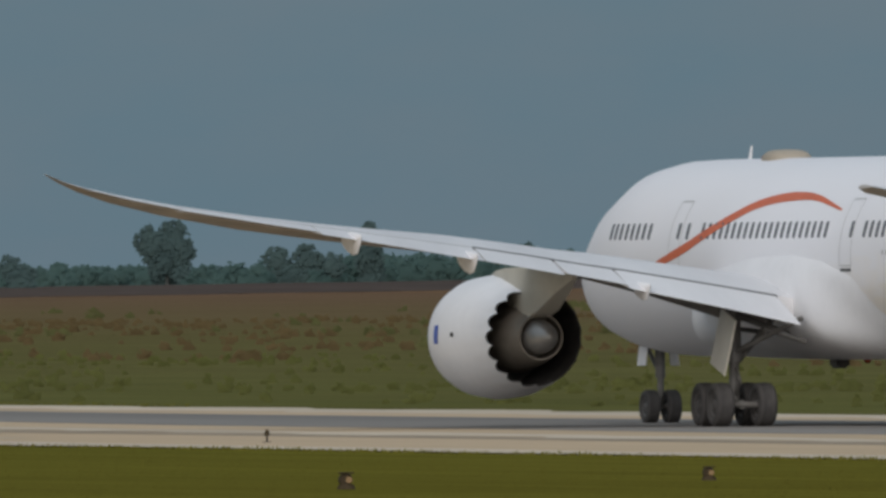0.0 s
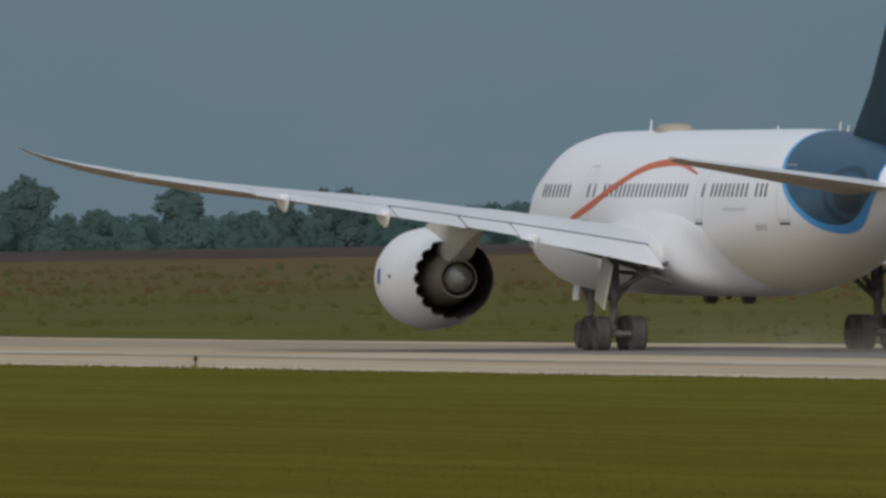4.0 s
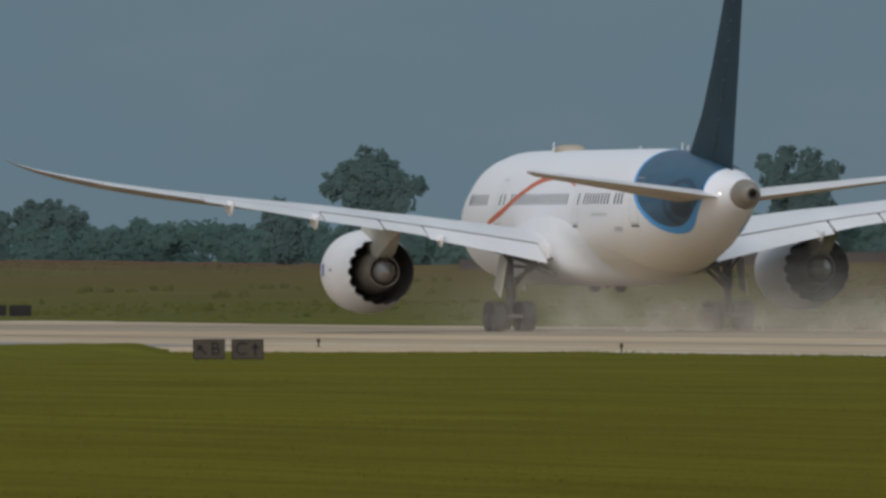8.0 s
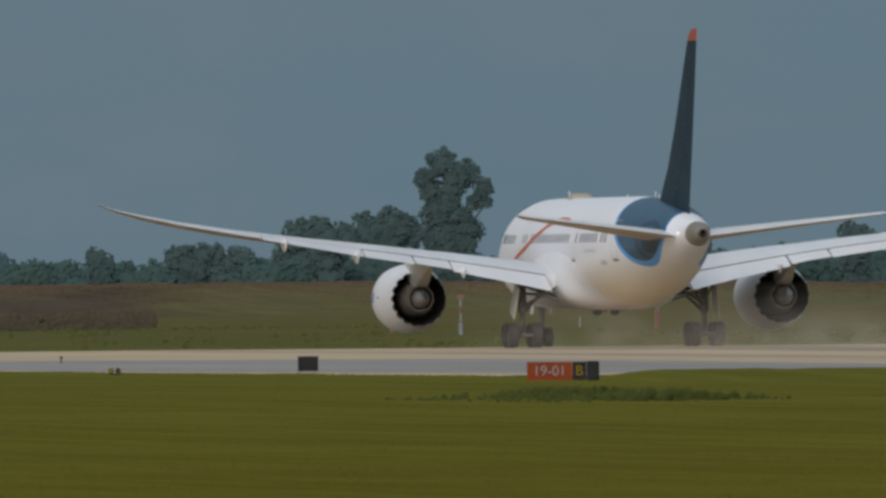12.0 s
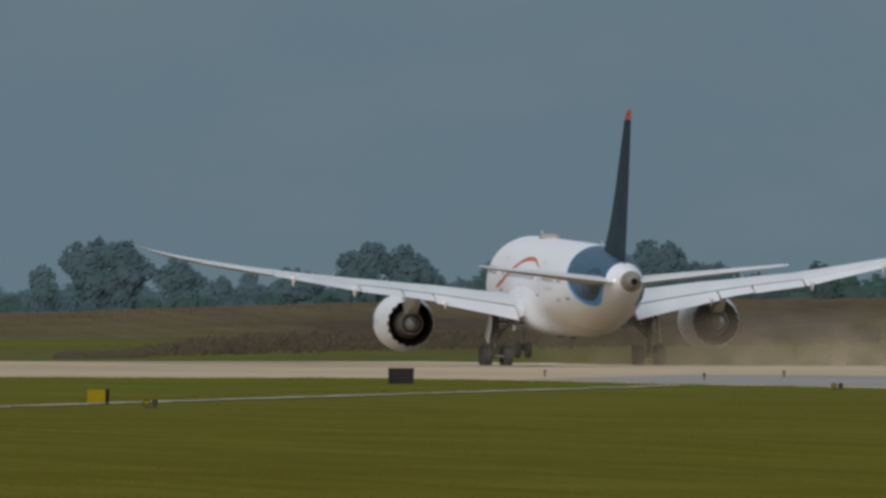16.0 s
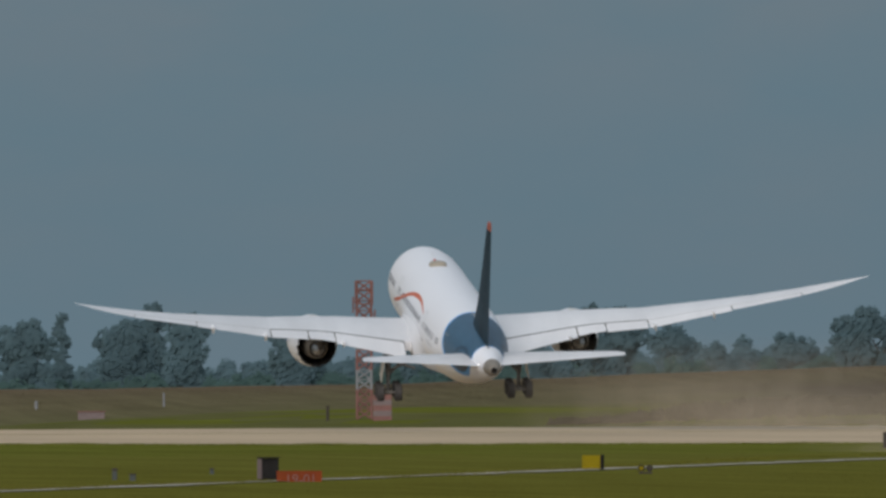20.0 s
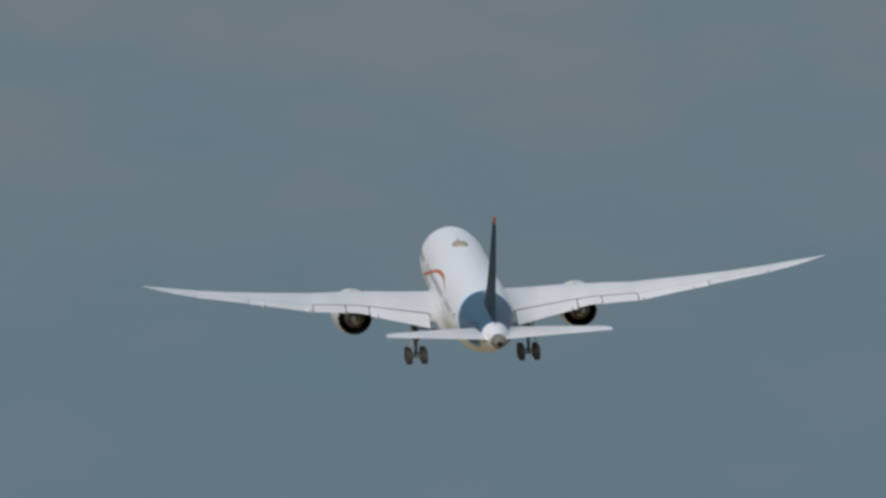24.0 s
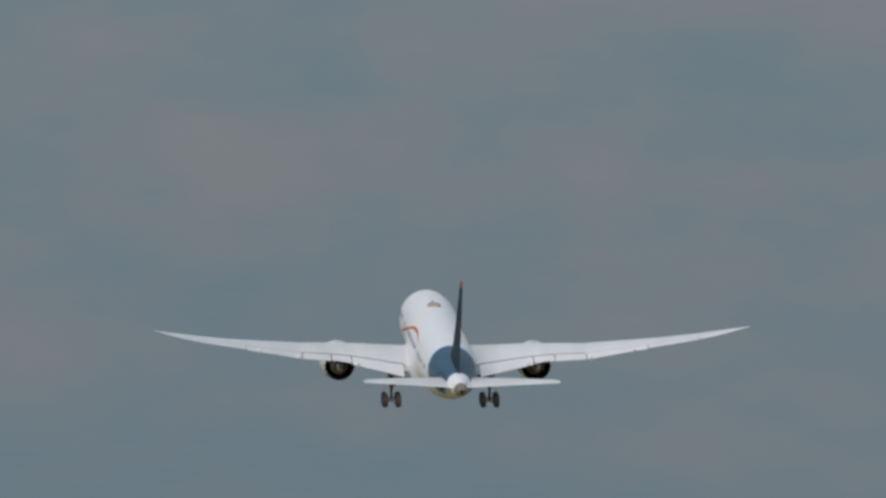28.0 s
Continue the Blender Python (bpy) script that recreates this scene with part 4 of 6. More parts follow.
# ---------------------------------------------------------------- trees
def leaf_mesh(name, lobes, density, size, seed, material, most=None):
    """Leaf sprays over the outsides of clumps at (x, y, z, radius), shaded as rounded masses, as one mesh."""
    rng = np.random.default_rng(seed)
    lobes = np.array(lobes, float)
    share = lobes[:, 3] ** 2
    count = int(min(most or 1e9, density * share.sum()))
    pick = rng.choice(len(lobes), count, p=share / share.sum())
    out = rng.normal(size=(count, 3))
    out /= np.linalg.norm(out, axis=1)[:, None]
    flat = np.array([1.0, 0.6, 1.0])
    p = lobes[pick, :3] + out * flat * lobes[pick, 3:] * rng.uniform(0.86, 1.05, (count, 1))
    nrm = 0.5 * out + np.array([0, -0.6, 0.25]) + rng.normal(0, 0.25, (count, 3))
    nrm /= np.linalg.norm(nrm, axis=1)[:, None]
    nrm *= np.where(nrm @ np.array([0, -1, 0.3]) < 0, -1, 1)[:, None]
    a = np.cross(nrm, rng.normal(size=(count, 3)))
    a /= np.linalg.norm(a, axis=1)[:, None] + 1e-9
    c = np.cross(nrm, a)
    s = size * rng.uniform(0.55, 1.25, (count, 1))
    quad = np.stack([p + a * s, p + c * s * 0.7, p - a * s, p - c * s * 0.7], axis=1)
    # the dense inside of each clump, a lumpy ball below the leaves
    bm = bmesh.new()
    bmesh.ops.create_icosphere(bm, subdivisions=1, radius=1.0)
    ball, tris = np.array([v.co[:] for v in bm.verts]), np.array([[v.index for v in f.verts] for f in bm.faces])
    bm.free()
    # a crown this far off shades as one soft mass
    soft, ball_soft = (0.24 * v + np.array([0, -0.7, 0.45]) for v in (out, ball))
    soft /= np.linalg.norm(soft, axis=1)[:, None]
    ball_soft /= np.linalg.norm(ball_soft, axis=1)[:, None]
    inner = lobes[:, None, :3] + ball[None] * flat * lobes[:, None, 3:] * rng.uniform(0.72, 0.9, (len(lobes), len(ball), 1))
    knots = np.concatenate([quad.reshape(-1, 3), inner.reshape(-1, 3)])
    faces = np.arange(4 * count).reshape(-1, 4).tolist() + (4 * count + tris[None] + len(ball) * np.arange(len(lobes))[:, None, None]).reshape(-1, 3).tolist()
    me = bpy.data.meshes.new(name)
    me.from_pydata(knots.tolist(), [], faces)
    me.materials.append(material)
    me.polygons.foreach_set("use_smooth", np.ones(len(faces), bool))
    me.normals_split_custom_set_from_vertices(np.concatenate([np.repeat(soft, 4, axis=0), np.tile(ball_soft, (len(lobes), 1))]).tolist())
    return me


def tree(az, far, lobes):
    """A tree at a bearing and distance. lobes: the masses of its crown, as across, height over the ground and radius."""
    rnd = random.Random(int(az * 1000))
    x, y = far * math.sin(radians(az)), far * math.cos(radians(az))
    high = max(h + r for _, h, r in lobes)
    label = "tall broad-crowned tree above the tree line" if high > 10 else "rounded green tree in the tree line" if high > 7 else "low bushy tree in the tree line"
    ob = tagged(new("tree"), label, "tree", "trees along the field")
    ob.matrix_basis = pose(x, y, ground_z(x, y), 0, 0, -az)
    clumps, low = [], min(h for _, h, _ in lobes)
    left, right = min(u for u, _, _ in lobes), max(u for u, _, _ in lobes)
    for u, h, r in lobes:
        v = rnd.uniform(-0.4, 0.4) * r
        clumps.append((u, v, h, r * 0.92))
        for _ in range(14):
            e, q = rnd.uniform(0, 6.283), rnd.uniform(0.72, 0.92) * r
            clumps.append((u + q * math.cos(e), v + rnd.uniform(-0.2, 0.2) * r, h + q * math.sin(e), r * rnd.uniform(0.16, 0.32)))
    # growth that closes the dips between neighbouring masses
    for u, h, r in lobes:
        for u2, h2, r2 in lobes:
            if 0 < math.hypot(u - u2, h - h2) < 0.95 * (r + r2):
                f = rnd.uniform(0.3, 0.7)
                clumps.append((u + (u2 - u) * f, -0.45 * max(r, r2) * rnd.uniform(0.3, 1.0), h + (h2 - h) * f - 0.15, 0.55 * min(r, r2)))
    # the skirt of the crown, down to the undergrowth
    for _ in range(int(6 + 5 * max(0.0, low - 2.0))):
        clumps.append((rnd.uniform(left, right) * 0.8, rnd.uniform(-1, 1), rnd.uniform(0.8, max(1.2, low)), rnd.uniform(0.7, 1.5)))
    bm = bmesh.new()
    mid = sum(u for u, _, _ in lobes) / len(lobes)
    rod(bm, (mid, 0, -0.6), (mid, 0, low), 0.035 * high, 8, 0.018 * high)
    for u, h, r in lobes:
        if abs(u - mid) < 0.3 * high and h < low + 3.5:
            rod(bm, (mid, 0, min(low, h) * 0.7), (u, 0, h), 0.012 * high, 6, 0.004 * high)
    part("trunk", bm, BARK, ob)
    crown = new("crown", leaf_mesh("crown", clumps, 58, 0.25, int(az * 1000), HAZECROWN if az < 8.5 else CROWN))
    crown.parent = ob
    return ob


# bearing, distance, masses of the crown
tree(5.621, 3182, ((-0.5, 6.1, 1.3), (0.5, 5.2, 1.2)))
tree(5.795, 3208, ((-1.3, 6.0, 1.7), (1.3, 6.4, 1.9), (-0.0, 3.7, 2.4)))
tree(5.942, 3203, ((-1.8, 7.8, 1.9), (0.5, 8.3, 2.0), (2.2, 7.1, 1.5), (-0.8, 5.1, 2.4)))
tree(6.016, 3247, ((0.0, 10.7, 0.7), (-0.4, 9.2, 0.9), (0.3, 7.8, 0.9), (-0.2, 6.1, 1.0), (0.3, 4.4, 1.0)))
tree(6.146, 3234, ((-1.5, 7.7, 1.9), (0.9, 8.6, 2.0), (-0.9, 5.0, 2.4), (1.5, 5.3, 2.2)))
tree(6.209, 3258, ((-0.1, 11.3, 1.2), (0.7, 9.7, 1.1), (-0.8, 9.4, 1.1), (0.3, 7.3, 1.5)))
tree(6.282, 3201, ((-0.7, 9.1, 1.9), (1.2, 9.2, 1.7), (0.3, 6.5, 2.4), (-0.7, 4.5, 2.3)))
tree(6.507, 3109, ((-1.5, 8.2, 1.6), (0.4, 8.2, 1.7), (1.7, 7.2, 1.4), (-0.6, 5.6, 2.3)))
tree(6.515, 3118, ((-1.3, 3.9, 1.8), (1.3, 3.9, 1.8)))
tree(6.767, 3235, ((0.0, 6.8, 1.4), (-1.0, 6.1, 1.2), (1.0, 5.9, 1.2)))
tree(6.782, 3230, ((-1.2, 4.5, 1.8), (1.2, 4.5, 1.8)))
tree(6.848, 3243, ((-1.0, 4.7, 1.5), (1.0, 4.5, 1.5)))
tree(7.027, 3149, ((-0.2, 6.4, 1.6), (0.2, 4.7, 1.6)))
tree(7.067, 3183, ((-1.0, 3.6, 1.6), (1.0, 3.3, 1.2)))
tree(7.165, 3134, ((-3.8, 8.6, 2.0), (-1.2, 9.1, 1.8), (1.5, 8.9, 2.0), (3.8, 7.4, 1.7), (-2.1, 6.3, 2.4), (1.8, 6.0, 2.2)))
tree(7.313, 3254, ((0.0, 7.1, 2.0), (1.7, 6.2, 1.5), (-1.7, 6.4, 1.5)))
tree(7.438, 3143, ((-2.0, 5.1, 1.4), (2.0, 4.4, 1.2)))
tree(7.573, 3185, ((-1.2, 5.7, 1.7), (1.2, 5.5, 1.6)))
tree(7.764, 3119, ((-4.5, 7.2, 2.0), (-2.3, 8.0, 2.1), (1.1, 7.8, 2.1), (3.3, 7.1, 1.7), (4.9, 5.8, 1.4), (-3.6, 5.4, 2.2), (1.0, 5.4, 2.2)))
tree(8.012, 3248, ((-1.2, 6.7, 2.0), (1.2, 6.9, 1.9)))
tree(8.172, 3238, ((0.1, 6.8, 1.8), (2.8, 6.9, 1.9), (-2.9, 6.3, 0.9)))
tree(8.197, 3159, ((-1.0, 6.7, 1.7), (1.0, 6.7, 1.7)))
tree(8.334, 3160, ((-1.3, 9.0, 1.5), (1.1, 8.6, 1.5), (2.3, 7.8, 1.1), (-2.3, 7.5, 1.7), (0.3, 6.8, 2.0)))
tree(8.440, 3193, ((-1.2, 6.2, 1.7), (1.2, 5.8, 1.9)))
tree(8.683, 2908, ((-0.5, 6.1, 1.1), (0.5, 5.6, 1.1)))
tree(8.873, 2914, ((-1.2, 5.6, 1.6), (1.2, 5.8, 1.7)))
tree(8.953, 3034, ((-1.5, 6.2, 1.4), (1.5, 5.9, 1.5)))
tree(9.140, 3019, ((-2.0, 8.3, 1.9), (0.5, 8.7, 1.8), (3.0, 8.2, 1.6), (-3.0, 6.2, 1.9), (1.4, 6.2, 2.3)))
tree(9.292, 3048, ((-2.2, 8.8, 1.9), (0.7, 9.6, 1.8), (2.3, 8.3, 1.9), (-0.9, 6.4, 2.3)))
tree(9.441, 2975, ((-1.5, 15.7, 1.7), (1.3, 14.9, 1.4), (-3.4, 14.1, 1.2), (2.9, 13.1, 1.2), (-2.2, 12.2, 1.7), (1.9, 11.4, 0.9), (3.4, 11.4, 0.7), (-0.8, 10.2, 1.9), (-2.6, 9.7, 1.5), (0.8, 9.7, 1.2), (0.1, 13.5, 1.5), (-0.6, 12.0, 1.2)))
tree(9.595, 3019, ((-0.5, 6.8, 1.4), (0.5, 6.3, 1.0)))
tree(9.817, 3056, ((-0.2, 6.5, 1.8), (1.5, 6.2, 1.5), (-1.3, 5.9, 1.3)))
tree(9.930, 2961, ((-1.1, 6.1, 1.6), (1.1, 6.3, 1.6)))
tree(10.294, 2944, ((-0.9, 7.1, 1.4), (0.9, 6.5, 1.4)))
tree(10.471, 2896, ((-0.8, 6.7, 1.6), (-2.0, 6.1, 1.1), (2.8, 5.8, 1.1)))
tree(10.634, 3046, ((-2.5, 6.3, 1.8), (0.0, 6.4, 1.8), (2.5, 6.1, 1.4)))
tree(11.136, 2902, ((-1.1, 5.6, 1.9), (1.1, 5.2, 1.3)))
tree(11.319, 2917, ((-0.6, 10.9, 2.2), (1.7, 9.9, 1.8), (-4.3, 8.7, 1.7), (-2.7, 10.2, 1.5), (4.5, 8.8, 1.2), (-0.9, 7.2, 2.8), (2.7, 7.1, 1.8), (-0.3, 4.7, 2.4)))
tree(11.602, 3004, ((-0.1, 7.4, 1.3), (-0.8, 6.5, 1.1), (0.9, 6.3, 1.0)))
tree(11.724, 3046, ((-0.8, 6.6, 1.5), (0.8, 5.9, 1.3)))
tree(11.821, 2984, ((0.5, 6.2, 1.5), (-0.5, 5.5, 1.3)))
tree(11.922, 3023, ((-1.1, 4.9, 1.6), (1.1, 4.7, 1.5)))
tree(12.056, 2975, ((0.0, 5.5, 1.7), (-1.9, 5.1, 1.4), (1.9, 4.8, 1.4)))
tree(12.226, 3041, ((-4.0, 10.8, 1.1), (-1.7, 11.5, 1.4), (1.2, 11.1, 1.4), (3.6, 10.0, 1.1), (-2.9, 8.9, 1.9), (0.6, 8.6, 2.0), (2.5, 8.9, 1.7), (-1.0, 6.4, 2.5), (1.8, 5.7, 2.2)))
tree(12.574, 2976, ((-1.7, 12.4, 2.1), (1.1, 12.2, 1.9), (3.6, 10.6, 1.9), (-4.0, 10.6, 1.6), (5.1, 8.9, 1.1), (-5.6, 9.3, 0.9), (-1.4, 8.4, 2.7), (2.4, 7.8, 2.4), (-1.4, 5.0, 2.5), (1.7, 4.7, 2.2)))
tree(12.991, 3005, ((-0.0, 6.8, 2.1), (-1.9, 5.9, 1.5), (2.0, 6.3, 1.6)))
tree(13.315, 3041, ((-0.1, 6.0, 1.8), (-1.4, 5.6, 1.4), (1.5, 5.3, 1.5)))
tree(13.546, 2937, ((-0.7, 4.3, 1.5), (0.7, 3.6, 1.1)))
tree(13.664, 2932, ((-2.2, 5.1, 1.6), (0.2, 5.3, 1.7), (2.0, 4.8, 1.5)))
tree(15.135, 2999, ((-0.8, 4.5, 1.9), (0.8, 4.8, 1.5), (-0.0, 2.9, 1.9)))
tree(15.499, 2902, ((0.7, 3.8, 1.6), (-0.7, 3.0, 1.2)))
tree(15.946, 2892, ((-0.8, 2.7, 1.3), (0.8, 2.0, 1.1)))
tree(16.262, 2933, ((-2.0, 5.4, 1.6), (0.8, 5.7, 1.8), (-0.6, 3.9, 2.0), (1.8, 4.2, 1.4)))
tree(16.558, 3003, ((-3.2, 3.2, 1.6), (0.2, 3.3, 1.6), (3.0, 2.5, 1.4)))
tree(16.693, 2988, ((0.0, 6.5, 0.8), (0.9, 5.6, 0.9), (-0.9, 5.2, 0.9)))
tree(17.042, 2957, ((-0.9, 3.3, 1.2), (0.9, 2.5, 1.2)))


# bearing, height of the growth behind the trees
UNDERGROWTH = ((4.4, 3.0), (5.5, 3.4), (5.75, 2.8), (6.05, 3.8), (6.35, 3.6), (6.6, 4.2), (6.95, 4.6), (7.35, 4.9), (7.6, 5.3), (8.05, 5.9), (8.45, 6.6), (8.75, 6.1), (9.6, 6.0), (10.2, 6.5), (11.0, 5.6), (11.6, 5.3),
               (12.0, 5.6), (12.4, 5.0), (12.8, 5.4), (13.5, 4.9), (14.2, 5.6), (14.85, 6.0), (15.1, 3.4), (15.27, 2.9), (15.4, 4.3), (15.6, 5.6), (15.9, 3.8), (16.2, 2.8), (16.42, 2.9), (16.65, 3.9), (17.1, 4.2), (18.6, 4.5))


def hedge(name, az0, az1, count, near, deep, extra, material, label, seed):
    """Unbroken growth behind the trees: leaf clumps along the field's edge."""
    rnd = random.Random(seed)
    lobes = []
    for _ in range(count):
        az = rnd.uniform(az0, az1)
        far = rnd.uniform(near, near + deep) + (0 if az > 8.5 or extra else 180)
        x, y = far * math.sin(radians(az)), far * math.cos(radians(az))
        tall = float(np.interp(az, [u[0] for u in UNDERGROWTH], [u[1] for u in UNDERGROWTH])) + 0.5 * noise.noise((az * 9.0, 0, 0)) + 0.5 * noise.noise((az * 31.0, 3, 0))
        tall += extra * (0.7 + 0.8 * noise.noise((az * 14.0, 9, 0))) * ease((8.6 - az) / 1.2)
        r = rnd.uniform(0.7, 1.7)
        lobes.append((x, y, ground_z(x, y) + max(0.4, rnd.uniform(0, 1) ** 0.85 * (tall - r)), r))
    return tagged(new(name, leaf_mesh(name, lobes, 26, 0.36, seed, material)), label, "hedge", kind="stuff")


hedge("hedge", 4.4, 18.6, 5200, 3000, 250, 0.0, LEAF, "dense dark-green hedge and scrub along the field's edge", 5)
hedge("distant_hedge", 4.4, 8.6, 2200, 3440, 140, 2.6, HAZECROWN, "growth far behind the trees, with haze in its pale blue-green colour", 6)


# ---------------------------------------------------------------- airfield furniture
def bearing(x, y):
    return -math.degrees(math.atan2(x, y))


def stand(name, x, y, label, category, group="", turn=0.0):
    """An Empty on the ground that faces the viewer's side."""
    ob = tagged(new(name), label, category, group)
    ob.matrix_basis = pose(x, y, ground_z(x, y) + 0.015, 0, 0, bearing(x, y) + turn)
    return ob


def lettering(text, size, x, y, z, material, parent):
    """Raised letters on a board, as one mesh."""
    cu = bpy.data.curves.new("text", "FONT")
    cu.body, cu.size, cu.extrude, cu.align_x, cu.align_y = text, size, 0.006, "CENTER", "CENTER"
    tmp = bpy.data.objects.new("text", cu)
    scene.collection.objects.link(tmp)
    dg = bpy.context.evaluated_depsgraph_get()
    me = bpy.data.meshes.new_from_object(tmp.evaluated_get(dg))
    bpy.data.objects.remove(tmp)
    me.materials.clear()
    me.materials.append(material)
    ob = new("lettering", me)
    ob.parent = parent
    ob.matrix_basis = pose(x, y, z, 90, 0, 0)
    return ob


def board(parent, x0, x1, z0, z1, material, depth=0.22, name="panel", trim=BLACK):
    """A boxed sign panel with a frame, end caps and two legs."""
    p = part(name, boxed(x0, 0, z0, x1, depth, z1, bevel=0.015), material, parent)
    w = 0.03
    bm = bmesh.new()
    for q in ((x0, z1 - w, x1, z1), (x0, z0, x1, z0 + w), (x0, z0 + w, x0 + w, z1 - w), (x1 - w, z0 + w, x1, z1 - w)):
        box(bm, q[0], -0.012, q[1], q[2], -0.002, q[3])
    part("frame", bm, trim, parent)
    for x in (x0 + 0.12 * (x1 - x0), x1 - 0.12 * (x1 - x0)):
        part("leg", rods(((x, depth / 2, -0.2), (x, depth / 2, z0 + 0.02), 0.025)), STEEL, parent)
    return p


def arrow(parent, x, z, size, turn, material):
    """A raised arrow on a board, turned clockwise from straight up."""
    h = size / 2
    shape = [(-0.16, -1), (0.16, -1), (0.16, 0.1), (0.62, 0.1), (0, 1), (-0.62, 0.1), (-0.16, 0.1)]
    bm = bmesh.new()
    f = bm.faces.new([bm.verts.new((u * h, 0, v * h)) for u, v in shape])
    out = bmesh.ops.extrude_face_region(bm, geom=[f])
    bmesh.ops.translate(bm, vec=(0, 0.012, 0), verts=[v for v in out["geom"] if isinstance(v, bmesh.types.BMVert)])
    bmesh.ops.recalc_face_normals(bm, faces=bm.faces)
    ob = part("arrow", bm, material, parent)
    ob.matrix_basis = pose(x, -0.016, z, 0, turn, 0)
    return ob


# the pair of grey direction signs
a = stand("direction_sign", 175.94, 908.10, "grey boxed taxiway sign with a dark arrow and letter", "sign", "grey direction signs")
board(a, -0.55, 0.55, 0.06, 0.74, SIGNGREY, 0.25)
arrow(a, -0.26, 0.40, 0.46, -45, BLACK)
lettering("B", 0.62, 0.22, -0.015, 0.40, BLACK, a)
c = stand("direction_sign", 176.76, 905.40, "grey boxed taxiway sign with a dark letter and arrow", "sign", "grey direction signs")
board(c, -0.55, 0.55, 0.06, 0.74, SIGNGREY, 0.25)
lettering("C", 0.62, -0.22, -0.015, 0.40, BLACK, c)
arrow(c, 0.26, 0.40, 0.46, 0, BLACK)

# red holding sign with its black location box
a = stand("holding_sign", 164.69, 967.07, "red runway holding sign with white figures and a black location panel", "sign")
board(a, -1.30, 0.34, 0.05, 0.72, SIGNRED, 0.28, trim=SIGNRED)
lettering("19-01", 0.52, -0.48, -0.016, 0.385, MASTWHITE, a)
part("location_panel", boxed(0.35, 0, 0.05, 0.86, 0.28, 0.72, bevel=0.015), BLACK, a, "black panel with a yellow letter")
lettering("B", 0.50, 0.60, -0.012, 0.385, YELLOW, a)
part("end_box", boxed(0.87, -0.02, 0.04, 1.33, 0.32, 0.74, bevel=0.03), BLACK, a, "black end housing")

# dark backs of signs by the taxiway
for x, y, w, h, turn in ((172.84, 1076.20, 0.82, 0.62, 0), (152.29, 1113.63, 1.04, 0.68, 5)):
    a = stand("sign_back", x, y, "dark boxed back of an airfield sign", "sign", "dark sign backs", turn)
    board(a, -w / 2, w / 2, 0.05, h, BLACK, 0.3)
    part("cap", boxed(-w / 2 - 0.03, -0.02, h, w / 2 + 0.03, 0.32, h + 0.03, bevel=0.01), SIGNGREY, a)


def twin_lamp(x, y, s, label):
    a = stand("guard_lamp", x, y, label, "lamp", "guard lamps")
    part("base", boxed(-0.24 * s, -0.08, 0, 0.24 * s, 0.12, 0.06 * s, bevel=0.01), SIGNGREY, a)
    for dx in (-0.15 * s, 0.13 * s):
        bm = bmesh.new()
        rod(bm, (dx, -0.10, 0.19 * s), (dx, 0.14, 0.19 * s), 0.115 * s, 16)
        h = part("housing", bm, BLACK, a)
        bm = bmesh.new()
        rod(bm, (dx, -0.13, 0.19 * s), (dx, -0.101, 0.19 * s), 0.075 * s, 14)
        part("lens", bm, YELLOW if dx < 0 else SIGNGREY, h)
        part("bracket", rods(((dx, 0.02, 0.04 * s), (dx, 0.02, 0.12 * s), 0.02)), STEEL, a)


twin_lamp(163.23, 1065.05, 0.95, "small dark twin guard lamp on the grass")
twin_lamp(115.11, 904.19, 1.0, "small dark twin guard lamp beside the track")

a = stand("yellow_sign", 116.79, 932.20, "yellow boxed airfield sign with a dark side", "sign", "", -18)
board(a, -0.36, 0.30, 0.05, 0.52, YELLOW, 0.22, trim=YELLOW)
part("side_panel", boxed(0.31, -0.01, 0.03, 0.36, 0.26, 0.54, bevel=0.008), BLACK, a)

a = stand("signal_box", 97.80, 863.99, "boxy signal unit with a pinkish side and dark front", "box", "", 25)
part("body", boxed(-0.30, 0, 0.06, 0.30, 0.30, 0.74, bevel=0.02), BLACK, a)
part("side_panel", boxed(-0.33, 0.0, 0.08, -0.305, 0.32, 0.72, bevel=0.008), PINK, a, "pinkish-tan side panel")
part("hood", boxed(-0.36, -0.06, 0.745, 0.33, 0.34, 0.78, bevel=0.01), BLACK, a)
a = stand("holding_sign", 98.66, 863.37, "low red runway holding sign with white figures, half hidden in grass", "sign")
board(a, -0.73, 0.73, -0.25, 0.34, SIGNRED, 0.25, trim=SIGNRED)
lettering("19-01", 0.44, 0.05, -0.016, 0.05, MASTRED, a)

for x, y, w, h in ((94.35, 878.94, 0.16, 0.38), (94.45, 874.40, 0.20, 0.22), (101.82, 917.36, 0.14, 0.2)):
    a = stand("marker_post", x, y, "short dark marker post in the grass", "post", "short marker posts")
    part("post", boxed(-w / 2, 0, -0.1, w / 2, w, h * 0.75, bevel=0.015), BARK, a)
    part("cap", boxed(-w / 2 - 0.02, -0.02, h * 0.755, w / 2 + 0.02, w + 0.02, h, bevel=0.015), SIGNGREY, a)

